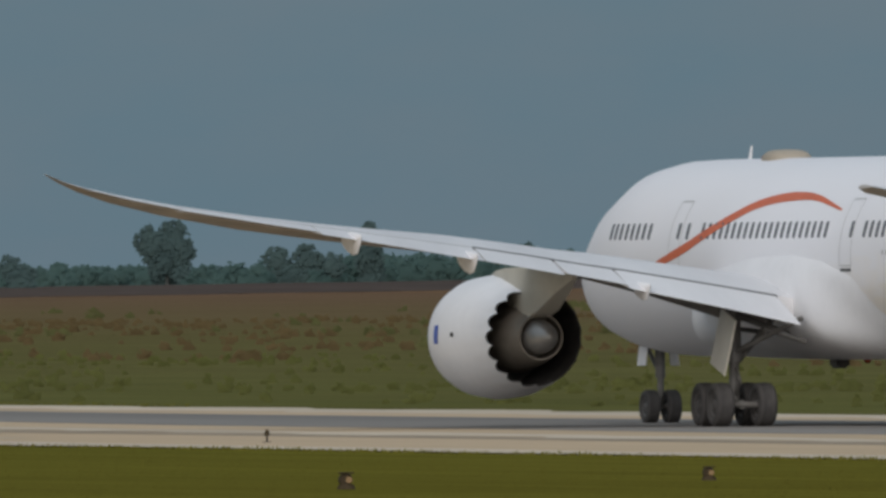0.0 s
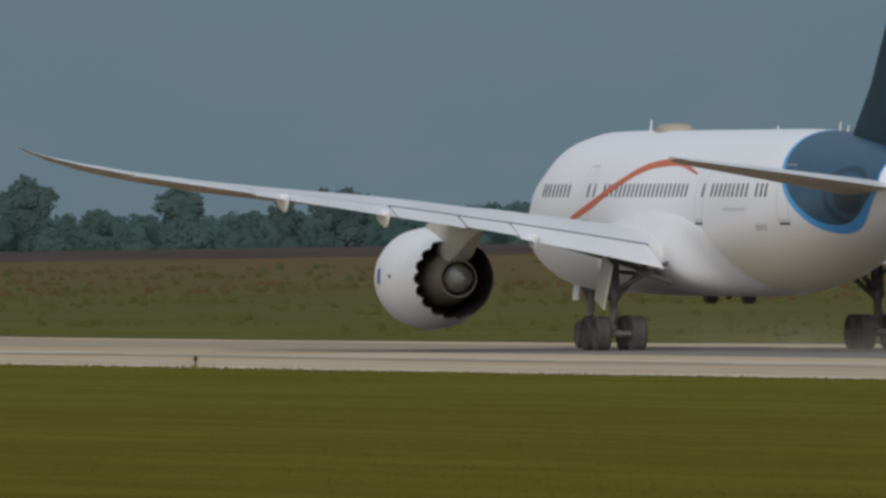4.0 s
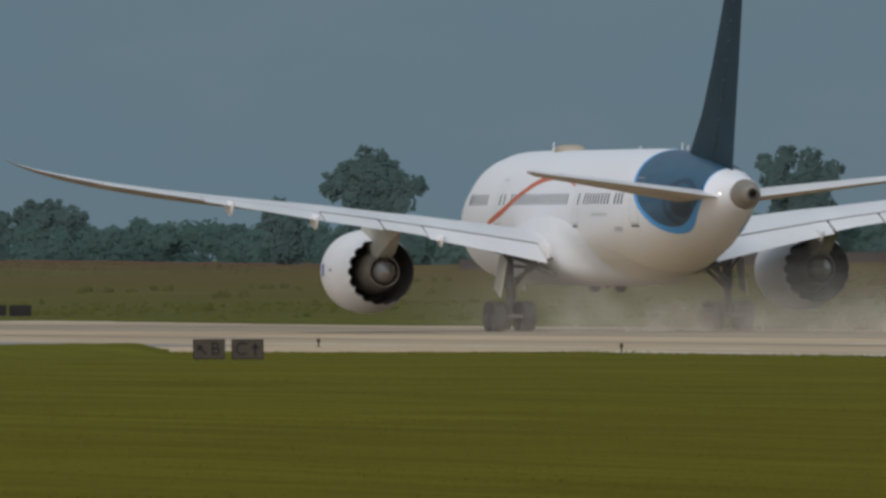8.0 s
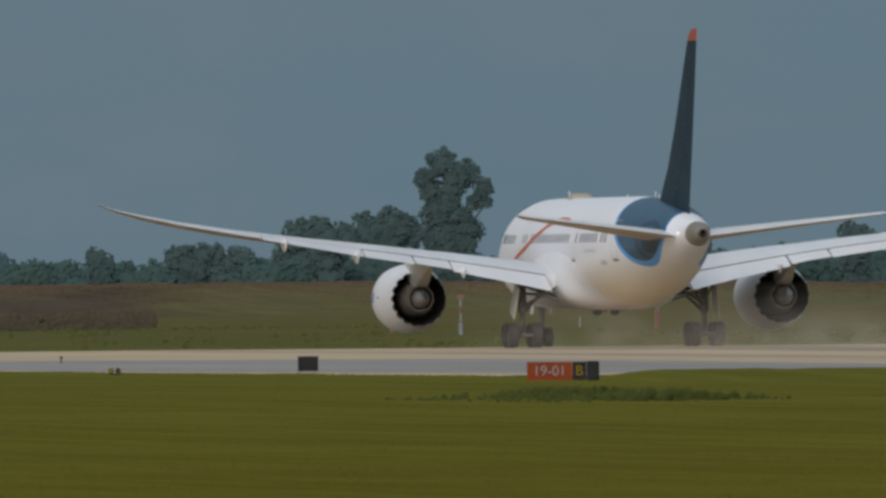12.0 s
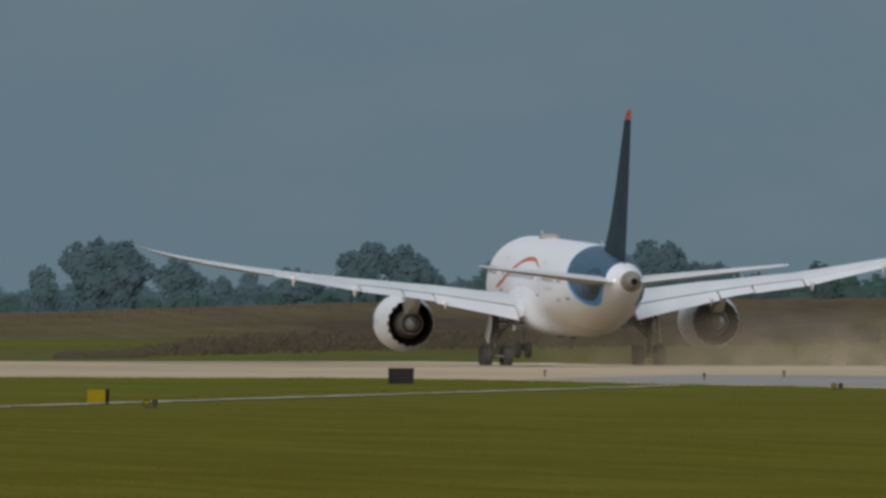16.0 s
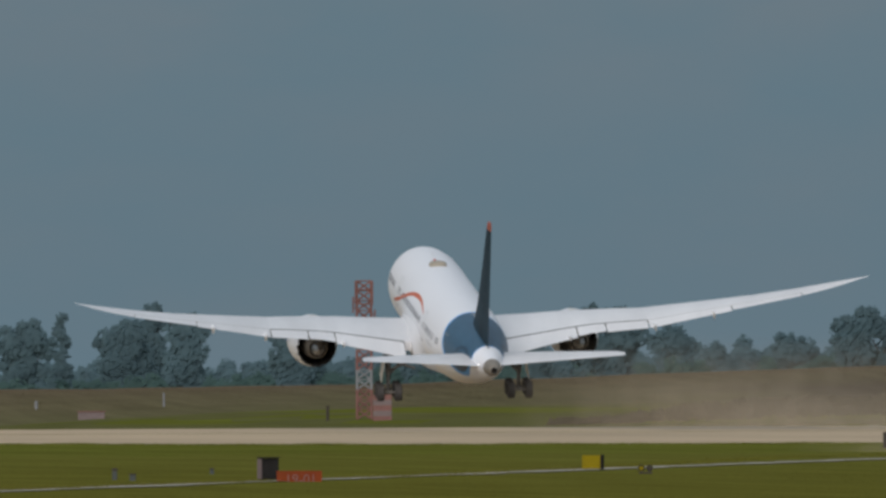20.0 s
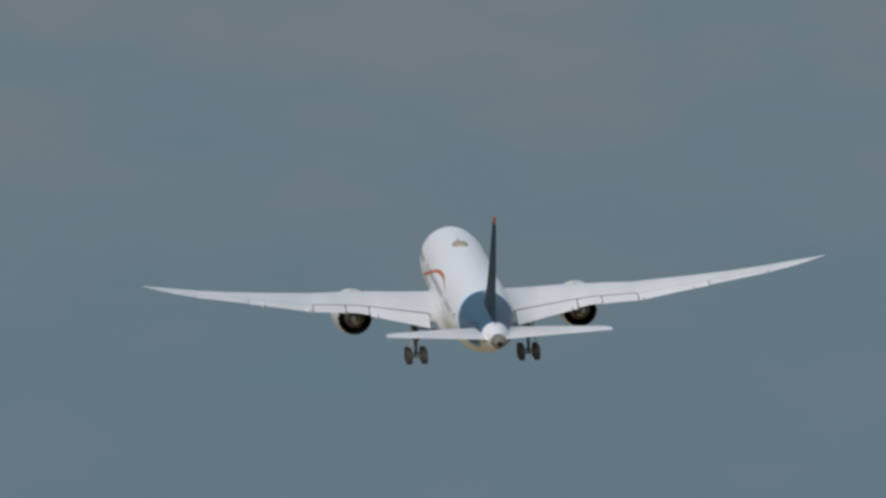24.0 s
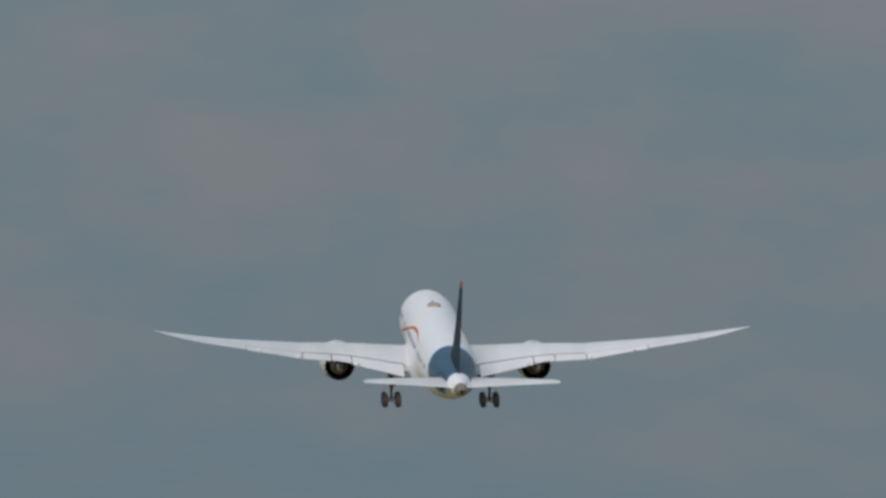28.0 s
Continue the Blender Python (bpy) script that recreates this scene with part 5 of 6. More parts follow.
# lamps in the grass
for x, y, s in ((160.65, 537.49, 1.0), (174.00, 554.84, 0.85)):
    a = stand("grass_lamp", x, y, "low dark-brown lamp with an amber lens on the grass", "lamp", "lamps in the grass")
    bm = bmesh.new()
    rod(bm, (0, 0, 0), (0, 0, 0.10 * s), 0.20 * s, 18, 0.16 * s)
    base = part("base", bm, LAMPBODY, a)
    bm = bmesh.new()
    rod(bm, (-0.02, -0.14 * s, 0.2 * s), (-0.02, 0.12 * s, 0.2 * s), 0.12 * s, 18, 0.15 * s)
    part("housing", bm, LAMPBODY, a, "rust-brown lamp housing")
    bm = bmesh.new()
    rod(bm, (0.06 * s, -0.17 * s, 0.2 * s), (0.06 * s, -0.145 * s, 0.2 * s), 0.07 * s, 14)
    part("lens", bm, AMBER, a, "dark amber lens")
    part("visor", boxed(-0.17 * s, -0.2 * s, 0.33 * s, 0.17 * s, 0.1 * s, 0.36 * s, bevel=0.01), LAMPBODY, a)

# runway edge lights
for x, y in ((206.2, 754.3), (205.6, 695.3), (199.7, 841.5), (197.1, 885.4), (197.5, 942.0), (200.2, 1011.3)):
    a = stand("edge_light", x, y, "small dark runway edge light on a thin stem", "light", "runway edge lights")
    part("stem", rods(((0, 0, 0), (0, 0, 0.20), 0.03)), BLACK, a)
    bm = bmesh.new()
    rod(bm, (0, 0, 0.20), (0, 0, 0.30), 0.075, 12, 0.06)
    rod(bm, (0, 0, 0.30), (0, 0, 0.36), 0.06, 12, 0.02)
    part("head", bm, LAMPBODY, a)
    bm = bmesh.new()
    rod(bm, (0, 0, 0), (0, 0, 0.03), 0.12, 14)
    part("base", bm, SIGNGREY, a)
for x, y in ((173.80, 1172.68), (182.50, 1206.77), (172.36, 1212.30)):
    a = stand("edge_light", x, y, "small dark taxiway edge light", "light", "taxiway edge lights")
    part("stem", rods(((0, 0, 0), (0, 0, 0.22), 0.03)), BLACK, a)
    bm = bmesh.new()
    rod(bm, (0, 0, 0.22), (0, 0, 0.32), 0.08, 12, 0.05)
    part("head", bm, LAMPBODY, a)

# dark signs beyond the runway
for x, y, w, h in ((275.10, 1233.18, 0.42, 0.45), (275.39, 1231.58, 0.52, 0.48), (284.27, 1531.84, 1.2, 0.66), (280.52, 1504.06, 1.25, 0.68)):
    a = stand("far_sign", x, y, "low dark airfield sign beyond the runway", "sign", "dark signs beyond the runway")
    board(a, -w / 2, w / 2, 0.05, h, BLACK, 0.3)

# weeds round the holding sign
rnd = random.Random(21)
lobes = []
for k in range(900):
    f = rnd.gauss(0.25, 0.55) if k % 5 else rnd.uniform(-2.2, 0)
    x, y = 144.7 + 2.6 * f + rnd.uniform(-0.2, 0.2), 856.2 - 30 * rnd.random() + 2 * f
    r = rnd.uniform(0.05, 0.17) * (1.0 - 0.25 * min(2.0, abs(f)))
    lobes.append((x, y, ground_z(x, y) + rnd.uniform(0.0, 0.30) * max(0.1, 1.0 - 0.5 * abs(f)), r))
tagged(new("weeds", leaf_mesh("weeds", lobes, 1700, 0.035, 21, WEED, 24000)), "rank green weeds and dead stalks below the red sign", "weeds", kind="stuff")


# a stand of dark dry crop on the far grass
rnd = random.Random(22)
lobes = []
for k in range(3600):
    az, r = rnd.uniform(7.05, 8.8), rnd.uniform(2225, 2330)
    x, y = r * math.sin(radians(az)), r * math.cos(radians(az))
    tall = 1.9 * ease((az - 7.05) / 0.4) * (0.9 + 0.2 * noise.noise((az * 8, 0, 0)))
    lobes.append((x, y, ground_z(x, y) + rnd.uniform(0.1, max(0.15, tall - 0.3)), rnd.uniform(0.14, 0.3)))
tagged(new("crop_stand", leaf_mesh("crop_stand", lobes, 130, 0.12, 22, SCRUB)), "low dark-brown stand of dry crop beyond the runway", "crop", kind="stuff")


def weed_patches(name, count, az0, x0, x1, size, seed, material, label):
    """Clumps of taller growth scattered over the fields, thicker in drifts."""
    rnd = random.Random(seed)
    lobes = []
    while len(lobes) < count:
        az, x = rnd.uniform(az0, 17.9), rnd.uniform(x0, x1)
        y = x / math.tan(radians(az))
        if y < 2300 and noise.noise((x * 0.05, y * 0.006, seed)) > rnd.uniform(-0.35, 0.45):
            for _ in range(rnd.randint(2, 5)):
                r = size * rnd.uniform(0.5, 1.2)
                u, v = x + rnd.gauss(0, 1.3), y + rnd.gauss(0, 5)
                lobes.append((u, v, ground_z(u, v) + 0.25 * r, r))
    return tagged(new(name, leaf_mesh(name, lobes, 70, 0.15, seed, material)), label, "weeds", kind="stuff")


weed_patches("green_weeds", 1700, 8.6, 268, 350, 0.26, 61, leaf_material("field_weeds", (0.142, 0.146, 0.046), (0.128, 0.134, 0.042)), "clumps of green weeds on the rough grass")
weed_patches("dry_weeds", 1300, 12.2, 335, 540, 0.34, 62, leaf_material("dry_field_weeds", (0.172, 0.124, 0.058), (0.162, 0.118, 0.055)), "clumps of reddish-brown dry weeds on the far field")
weed_patches("field_bushes", 420, 10.5, 360, 620, 0.42, 63, leaf_material("field_bushes", (0.150, 0.150, 0.060), (0.132, 0.136, 0.052)), "low olive-green bushes on the far field")


def tufts(name, line, count, high, seed, label):
    """Grass blades along an edge."""
    rnd = random.Random(seed)
    verts, faces = [], []
    for _ in range(count):
        k = rnd.randrange(len(line) - 1)
        f = rnd.random()
        x = line[k][0] + (line[k + 1][0] - line[k][0]) * f + rnd.gauss(0, 0.5)
        y = line[k][1] + (line[k + 1][1] - line[k][1]) * f + rnd.gauss(0, 1.0)
        z = ground_z(x, y)
        h = high * rnd.uniform(0.3, 1.0) * (0.6 + 0.8 * abs(noise.noise((x * 0.3, y * 0.08, 0))))
        a = rnd.uniform(0, 3.14)
        dx, dy = 0.05 * math.cos(a), 0.05 * math.sin(a)
        k0 = len(verts)
        verts += [(x - dx, y - dy, z), (x + dx, y + dy, z), (x + rnd.gauss(0, 0.3) * h, y, z + h)]
        faces.append((k0, k0 + 1, k0 + 2))
    me = bpy.data.meshes.new(name)
    me.from_pydata(verts, [], faces)
    me.materials.append(GRASS)
    return tagged(new(name, me), label, "grass", kind="stuff")


tufts("grass_edge", ((197, 560), (197, 750), (197, 945), (182, 985), (170, 1014), (164, 1110), (161, 1186), (139, 1193), (125, 1223)), 30000, 0.12, 8, "ragged grass blades along the pavement's edge")
tufts("grass_edge", ((81, 805), (89, 836), (108, 905), (123, 969), (138, 1040), (152, 1075)), 9000, 0.09, 9, "short grass blades beside the pale track")
tufts("grass_edge", ((263.2, 900), (263.2, 1500), (263.2, 2100), (263.2, 2500)), 24000, 0.22, 10, "tall grass blades along the runway's far edge")


# ---- standing grass
BLADE = zoned("grass_blades", "r", 430, 1100, MOWN, 110, 0.012, True)
FIELDBLADE = zoned("rough_blades", "x", 262, 760, BEYOND, 38, 0.02, True)
DRYBLADE = zoned("dry_stalks", "r", 2640, 2960, SWELL, 40, 0.02, True, DUSK)
WEEDBLADE = zoned("fallow_weeds", "r", 2640, 2960, FALLOW, 40, 0.02, True, DUSK)
TAXI = np.array(((199, 945), (184, 985), (171, 1014), (165, 1110), (162, 1186), (152, 1189), (139, 1195), (126, 1225), (60, 1270), (60, 1400), (150, 1500), (199, 2000)), float)


def paved(x, y):
    """Where the taxiway and the pale track lie."""
    inside = np.zeros(len(x), bool)
    for (x0, y0), (x1, y1) in zip(TAXI, np.roll(TAXI, -1, axis=0)):
        cross = ((y0 > y) != (y1 > y)) & (x < (x1 - x0) * (y - y0) / (y1 - y0 + 1e-9) + x0)
        inside ^= cross
    return inside | (np.abs(x - 90.4 - (y - 836) * 0.2665) < 1.7)


def meadow(name, az0, az1, r0, r1, x0, x1, count, size, seed, material, label, height=ground_z):
    """Tufts that stand all over a stretch of ground, thicker and thinner in patches."""
    rng = np.random.default_rng(seed)
    az, r = np.radians(rng.uniform(az0, az1, count * 2)), np.sqrt(rng.uniform(r0 * r0, r1 * r1, count * 2))
    x, y = r * np.sin(az), r * np.cos(az)
    keep = (x > x0) & (x < x1) & ~paved(x, y)
    x, y = x[keep][:count], y[keep][:count]
    z = np.array([height(u, v) for u, v in zip(x.tolist(), y.tolist())])
    n = len(x)
    patch = np.array([0.75 + 0.5 * noise.noise((u * 0.12, v * 0.02, seed)) for u, v in zip(x.tolist(), y.tolist())])
    h = size * rng.uniform(0.5, 1.0, n) * patch
    wide, a = size * rng.uniform(0.4, 1.0, n), rng.uniform(-0.9, 0.9, n)
    dx, dy, lean = np.cos(a) * wide, np.sin(a) * wide, rng.normal(0, 0.35, n) * size
    low, high = z - 0.02, z + h
    quad = np.stack([np.stack([x - dx, y - dy, low], 1), np.stack([x + dx, y + dy, low], 1), np.stack([x + dx * 0.55 + lean, y + dy, high], 1), np.stack([x - dx * 0.7 + lean, y - dy, high * 0.6 + low * 0.4], 1)], 1)
    me = bpy.data.meshes.new(name)
    me.from_pydata(quad.reshape(-1, 3).tolist(), [], np.arange(4 * n).reshape(-1, 4).tolist())
    me.materials.append(material)
    me.polygons.foreach_set("use_smooth", np.ones(n, bool))
    tilt = np.stack([rng.normal(0, 0.10, n), rng.normal(-0.15, 0.10, n), np.ones(n)], 1)
    tilt /= np.linalg.norm(tilt, axis=1)[:, None]
    me.normals_split_custom_set_from_vertices(np.repeat(tilt, 4, axis=0).tolist())
    return tagged(new(name, me), label, "grass", kind="stuff")


meadow("mown_grass", 3.5, 20.0, 430, 1010, -50, 196.5, 240000, 0.040, 31, BLADE, "short olive-green mown grass beside the runway")
meadow("mown_grass", 4.0, 11.5, 1010, 1700, -50, 196.5, 70000, 0.045, 32, BLADE, "short olive-green mown grass beside the taxiway")
meadow("rough_grass", 3.5, 21.0, 800, 2500, 263, 345, 130000, 0.09, 33, FIELDBLADE, "rough green and brown grass beyond the runway")
meadow("stubble_stalks", 3.5, 21.0, 950, 2850, 345, 1100, 130000, 0.11, 34, FIELDBLADE, "brown stubble and weeds on the far field")


# the dry field that swells up before the trees: bearing, height of its crest
CREST = ((4.0, -1.0), (6.0, -0.85), (6.7, -0.45), (7.35, 0.7), (7.9, 1.6), (8.4, 1.7), (9.0, 1.75), (9.5, 1.6), (10.0, 1.4), (10.6, 0.95), (11.3, 0.2), (12.0, -0.6))


def swell_z(x, y):
    """Height of the swell at a place."""
    az, r = math.degrees(math.atan2(x, y)), math.hypot(x, y)
    far = 2880 - 60 * ease((az - 8.3) / 0.6)
    top = float(np.interp(az, [p[0] for p in CREST], [p[1] for p in CREST])) + 0.12 * noise.noise((az * 6, 0, 0))
    low = ground_z(x, y) - 0.25
    return low + (top - low) * ease((r - far + 170) / 170) + 0.001 * max(0.0, r - far)


def far_field(start, end, steps, material, label):
    bm, prev = bmesh.new(), None
    for i in range(steps + 1):
        az = radians(start + (end - start) * i / steps)
        row = []
        for k in range(12):
            r = 2640 + 30 * k
            x, y = r * math.sin(az), r * math.cos(az)
            row.append(bm.verts.new((x, y, swell_z(x, y))))
        if prev:
            for k in range(11):
                bm.faces.new((prev[k], row[k], row[k + 1], prev[k + 1]))
        prev = row
    return tagged(smooth(part("dry_field", bm, material, None), 60), label, "field", kind="structure")


far_field(4.2, 8.2, 110, OLIVE, "swell of olive-brown fallow field before the trees")
far_field(8.2, 11.8, 100, CROP, "swell of reddish-brown and olive dry field before the trees")
meadow("weedy_stalks", 4.3, 7.5, 2660, 2890, 100, 700, 22000, 0.12, 36, WEEDBLADE, "grey-green weeds on the far field", swell_z)
meadow("dry_stalks", 6.7, 8.3, 2660, 2890, 100, 700, 13000, 0.15, 37, WEEDBLADE, "olive-brown stalks on the swell of the field", swell_z)
meadow("dry_stalks", 8.2, 11.7, 2660, 2890, 100, 700, 28000, 0.15, 35, DRYBLADE, "dark brown dry stalks on the swell of the field", swell_z)


# ---- masts beyond the runway
def banded(parent, x, y, z0, z1, r, bands, first=0):
    for k in range(bands):
        a, b = z0 + (z1 - z0) * k / bands, z0 + (z1 - z0) * (k + 1) / bands
        part("band", rods(((x, y, a), (x, y, b), r)), MASTWHITE if (k + first) % 2 == 0 else MASTRED, parent)


def at_bearing(name, az, far, label, category):
    x, y = far * math.sin(radians(az)), far * math.cos(radians(az))
    ob = stand(name, x, y, label, category)
    ob.location.z = max(ob.location.z, swell_z(x, y)) if far > 2645 else ob.location.z
    return ob


for az, far, h in ((9.303, 2020, 2.67), (9.449, 1940, 2.85)):
    a = at_bearing("marker_mast", az, far, "short red and white banded marker mast", "mast")
    banded(a, 0, 0, 0, h - 0.25, 0.09, 5, 1 if h < 2.7 else 0)
    part("foot", rods(((0, 0, -0.2), (0, 0, 0.9), 0.16)), MASTRED if h < 2.7 else MASTWHITE, a)
    part("head", boxed(-0.24, -0.12, h - 0.25, 0.24, 0.12, h + 0.05, bevel=0.03), MASTWHITE if h < 2.7 else MASTRED, a)
a = at_bearing("tall_mast", 9.868, 1990, "thin tall red and white banded mast", "mast")
banded(a, 0, 0, 0, 7.9, 0.07, 6, 1)
part("whip", rods(((0, 0, 7.9), (0, 0, 9.8), 0.04)), STEEL, a)
part("vane", boxed(-0.24, -0.05, 8.1, 0.10, 0.05, 8.8, bevel=0.02), SIGNGREY, a)
part("foot", rods(((-0.12, 0, -0.2), (-0.12, 0, 1.5), 0.12)), MASTRED, a)
for az, far, h, w, m in ((9.702, 2065, 0.7, 0.14, MASTWHITE), (6.232, 2780, 1.4, 0.22, MASTWHITE), (6.580, 2520, 1.3, 0.3, SIGNGREY), (5.961, 2790, 0.8, 0.35, MASTWHITE)):
    a = at_bearing("field_post", az, far, "small pale post in the far grass" if m == MASTWHITE else "small dark cabinet post in the far grass", "post")
    part("post", rods(((0, 0, -0.3), (0, 0, h), w / 2)), m, a)
    part("cap", boxed(-w * 0.6, -w * 0.6, h, w * 0.6, w * 0.6, h + 0.08, bevel=0.02), m, a)
a = at_bearing("equipment_hut", 6.078, 2745, "low pinkish equipment hut in the far grass", "hut")
part("wall", boxed(-1.35, 0, -0.3, 1.35, 2.0, 0.75, bevel=0.03), PINK, a)
part("roof", boxed(-1.45, -0.1, 0.755, 1.45, 2.1, 0.86, bevel=0.02), MASTRED, a)

# lattice tower with its hut
TOW = at_bearing("antenna_tower", 6.658, 2490, "red and white lattice antenna tower with side aerials", "tower")
HALF, TALL, BAYS = 0.66, 12.9, 14
for k in range(BAYS):
    z0, z1 = 0.15 + (TALL - 0.15) * k / BAYS, 0.15 + (TALL - 0.15) * (k + 1) / BAYS
    colour = MASTRED if k in (0, 1, 2, 5, 6, 10, 11, 12, 13) else MASTWHITE
    for sx, sy in ((-1, -1), (1, -1), (1, 1), (-1, 1)):
        part("leg", rods(((sx * HALF, sy * HALF, z0), (sx * HALF, sy * HALF, z1), 0.13)), colour, TOW)
    bm = bmesh.new()
    for (ax, ay), (bx, by) in (((-1, -1), (1, -1)), ((1, -1), (1, 1)), ((1, 1), (-1, 1)), ((-1, 1), (-1, -1))):
        rod(bm, (ax * HALF, ay * HALF, z0), (bx * HALF, by * HALF, z1), 0.085, 6)
        rod(bm, (bx * HALF, by * HALF, z0), (ax * HALF, ay * HALF, z1), 0.085, 6)
        rod(bm, (ax * HALF, ay * HALF, z1), (bx * HALF, by * HALF, z1), 0.06, 6)
    part("bracing", bm, colour, TOW)
for z, s in ((11.0, -1), (9.8, 1), (10.4, -1)):
    part("side_aerial", rods(((s * 0.62, -0.6, z), (s * 1.0, -0.6, z), 0.06), ((s * 1.0, -0.6, z - 0.45), (s * 1.0, -0.6, z + 0.45), 0.08)), MASTRED, TOW)
part("platform", boxed(-0.85, -0.85, 10.7, 0.85, 0.85, 10.82, bevel=0.02), MASTRED, TOW)
for sx in (-1, 1):
    part("top_rail", rods(((sx * 0.8, -0.8, 10.8), (sx * 0.8, -0.8, 12.9), 0.06), ((-0.8, -0.8, 11.6 + 0.5 * sx), (0.8, -0.8, 11.6 + 0.5 * sx), 0.05)), MASTRED, TOW)
HUT = at_bearing("tower_hut", 6.694, 2478, "red and white banded equipment cabin at the tower's foot", "hut")
for k in range(5):
    part("wall_band", boxed(-0.75, 0, 0.5 * k - 0.1, 0.95, 1.6, 0.5 * k + 0.395, bevel=0.01), PINK if k % 2 else MASTRED, HUT)
part("roof", boxed(-0.82, -0.07, 2.4, 1.02, 1.67, 2.5, bevel=0.02), SIGNGREY, HUT)


# ---------------------------------------------------------------- dust behind the wheels and engines
def dust_material(name, color, most):
    """Thin dust: each sheet lets most light through, thinner towards its rim and in patches."""
    m = bpy.data.materials.new(name)
    m.use_nodes = True
    n, l = m.node_tree.nodes, m.node_tree.links
    b = n["Principled BSDF"]
    b.inputs["Base Color"].default_value, b.inputs["Roughness"].default_value, b.inputs["Specular IOR Level"].default_value = (*color, 1), 1.0, 0.0
    co, sep = n.new("ShaderNodeTexCoord"), n.new("ShaderNodeSeparateXYZ")
    l.new(co.outputs["Generated"], sep.inputs[0])
    tex = n.new("ShaderNodeTexNoise")
    tex.inputs["Scale"].default_value, tex.inputs["Detail"].default_value = 0.55, 5
    l.new(co.outputs["Object"], tex.inputs["Vector"])

    def op(kind, a, c):
        q = n.new("ShaderNodeMath")
        q.operation, q.use_clamp = kind, True
        for k, v in enumerate((a, c)):
            if isinstance(v, (int, float)):
                q.inputs[k].default_value = v
            else:
                l.new(v, q.inputs[k])
        return q.outputs[0]

    side = n.new("ShaderNodeMath")
    side.operation = "MULTIPLY_ADD"
    l.new(sep.outputs["X"], side.inputs[0])
    side.inputs[1].default_value, side.inputs[2].default_value = 2.0, -1.0
    sq = n.new("ShaderNodeMath")
    sq.operation = "MULTIPLY"
    l.new(side.outputs[0], sq.inputs[0]), l.new(side.outputs[0], sq.inputs[1])
    rim = op("SUBTRACT", 1.0, sq.outputs[0])
    high = op("SUBTRACT", 1.0, sep.outputs["Z"])
    body = op("MULTIPLY", op("MULTIPLY", rim, rim), op("POWER", high, 1.5))
    patch = n.new("ShaderNodeMapRange")
    patch.inputs["From Min"].default_value, patch.inputs["From Max"].default_value = 0.30, 0.70
    l.new(tex.outputs["Fac"], patch.inputs["Value"])
    soft = op("MULTIPLY", body, op("ADD", op("MULTIPLY", patch.outputs[0], 0.65), 0.35))
    l.new(op("MULTIPLY", soft, most), b.inputs["Alpha"])
    return m


SPRAY = dust_material("pale_dust", (0.50, 0.46, 0.41), 0.75)
BROWN = dust_material("brown_dust", (0.36, 0.29, 0.21), 0.72)
FAINT = dust_material("faint_brown_dust", (0.32, 0.265, 0.20), 0.55)
HAZE = dust_material("thin_dust", (0.48, 0.43, 0.37), 0.42)


def dust_mesh(material, wide, long, high):
    """One bowed sheet of dust, open to the front."""
    bm, grid = bmesh.new(), []
    for i in range(25):
        a = math.pi * (i / 24 - 0.5)
        row = []
        for j in range(13):
            e = math.pi / 2 * j / 12
            wob = 1 + 0.10 * noise.noise((i * 0.45, j * 0.5, wide))
            row.append(bm.verts.new((wide * math.sin(a) * wob, -long * math.cos(a) * math.cos(e), high * math.sin(e) * (1 + 0.2 * noise.noise((i * 0.35, 7, high))))))
        grid.append(row)
    for p, q in zip(grid, grid[1:]):
        for j in range(12):
            bm.faces.new((p[j], q[j], q[j + 1], p[j + 1]))
    me = bpy.data.meshes.new("dust_puff")
    bm.to_mesh(me)
    bm.free()
    me.materials.append(material)
    for f in me.polygons:
        f.use_smooth = True
    return me


# puffs left on the runway: first second, last second, sheet, half width, height, sideways, gap in seconds
PLUMES = ((7.0, 14.4, HAZE, 13.0, 2.6, 5.0, 1.4), (15.4, 20.9, FAINT, 18.0, 3.4, 15.0, 1.2))
# veils that the engines drag along: first second, last second, sheet, half width, height, sideways, behind
VEILS = ((2.6, 6.4, HAZE, 12.0, 1.6, 3.0, 8.0), (6.3, 8.8, SPRAY, 13.0, 4.4, 0.0, 7.0), (6.9, 9.0, SPRAY, 16.0, 3.2, 7.0, 14.0), (8.9, 15.2, HAZE, 14.0, 3.6, 2.0, 9.0), (16.2, 19.6, BROWN, 14.0, 2.2, -1.0, 120.0), (15.0, 17.2, BROWN, 12.0, 3.6, 5.0, 7.0), (17.0, 19.2, BROWN, 12.0, 3.6, 11.5, 7.0), (15.6, 19.6, BROWN, 15.0, 4.8, 13.0, 16.0), (16.7, 20.3, FAINT, 18.0, 6.5, 18.0, 22.0), (18.2, 21.6, FAINT, 22.0, 7.0, 20.0, 30.0))
puffs = []


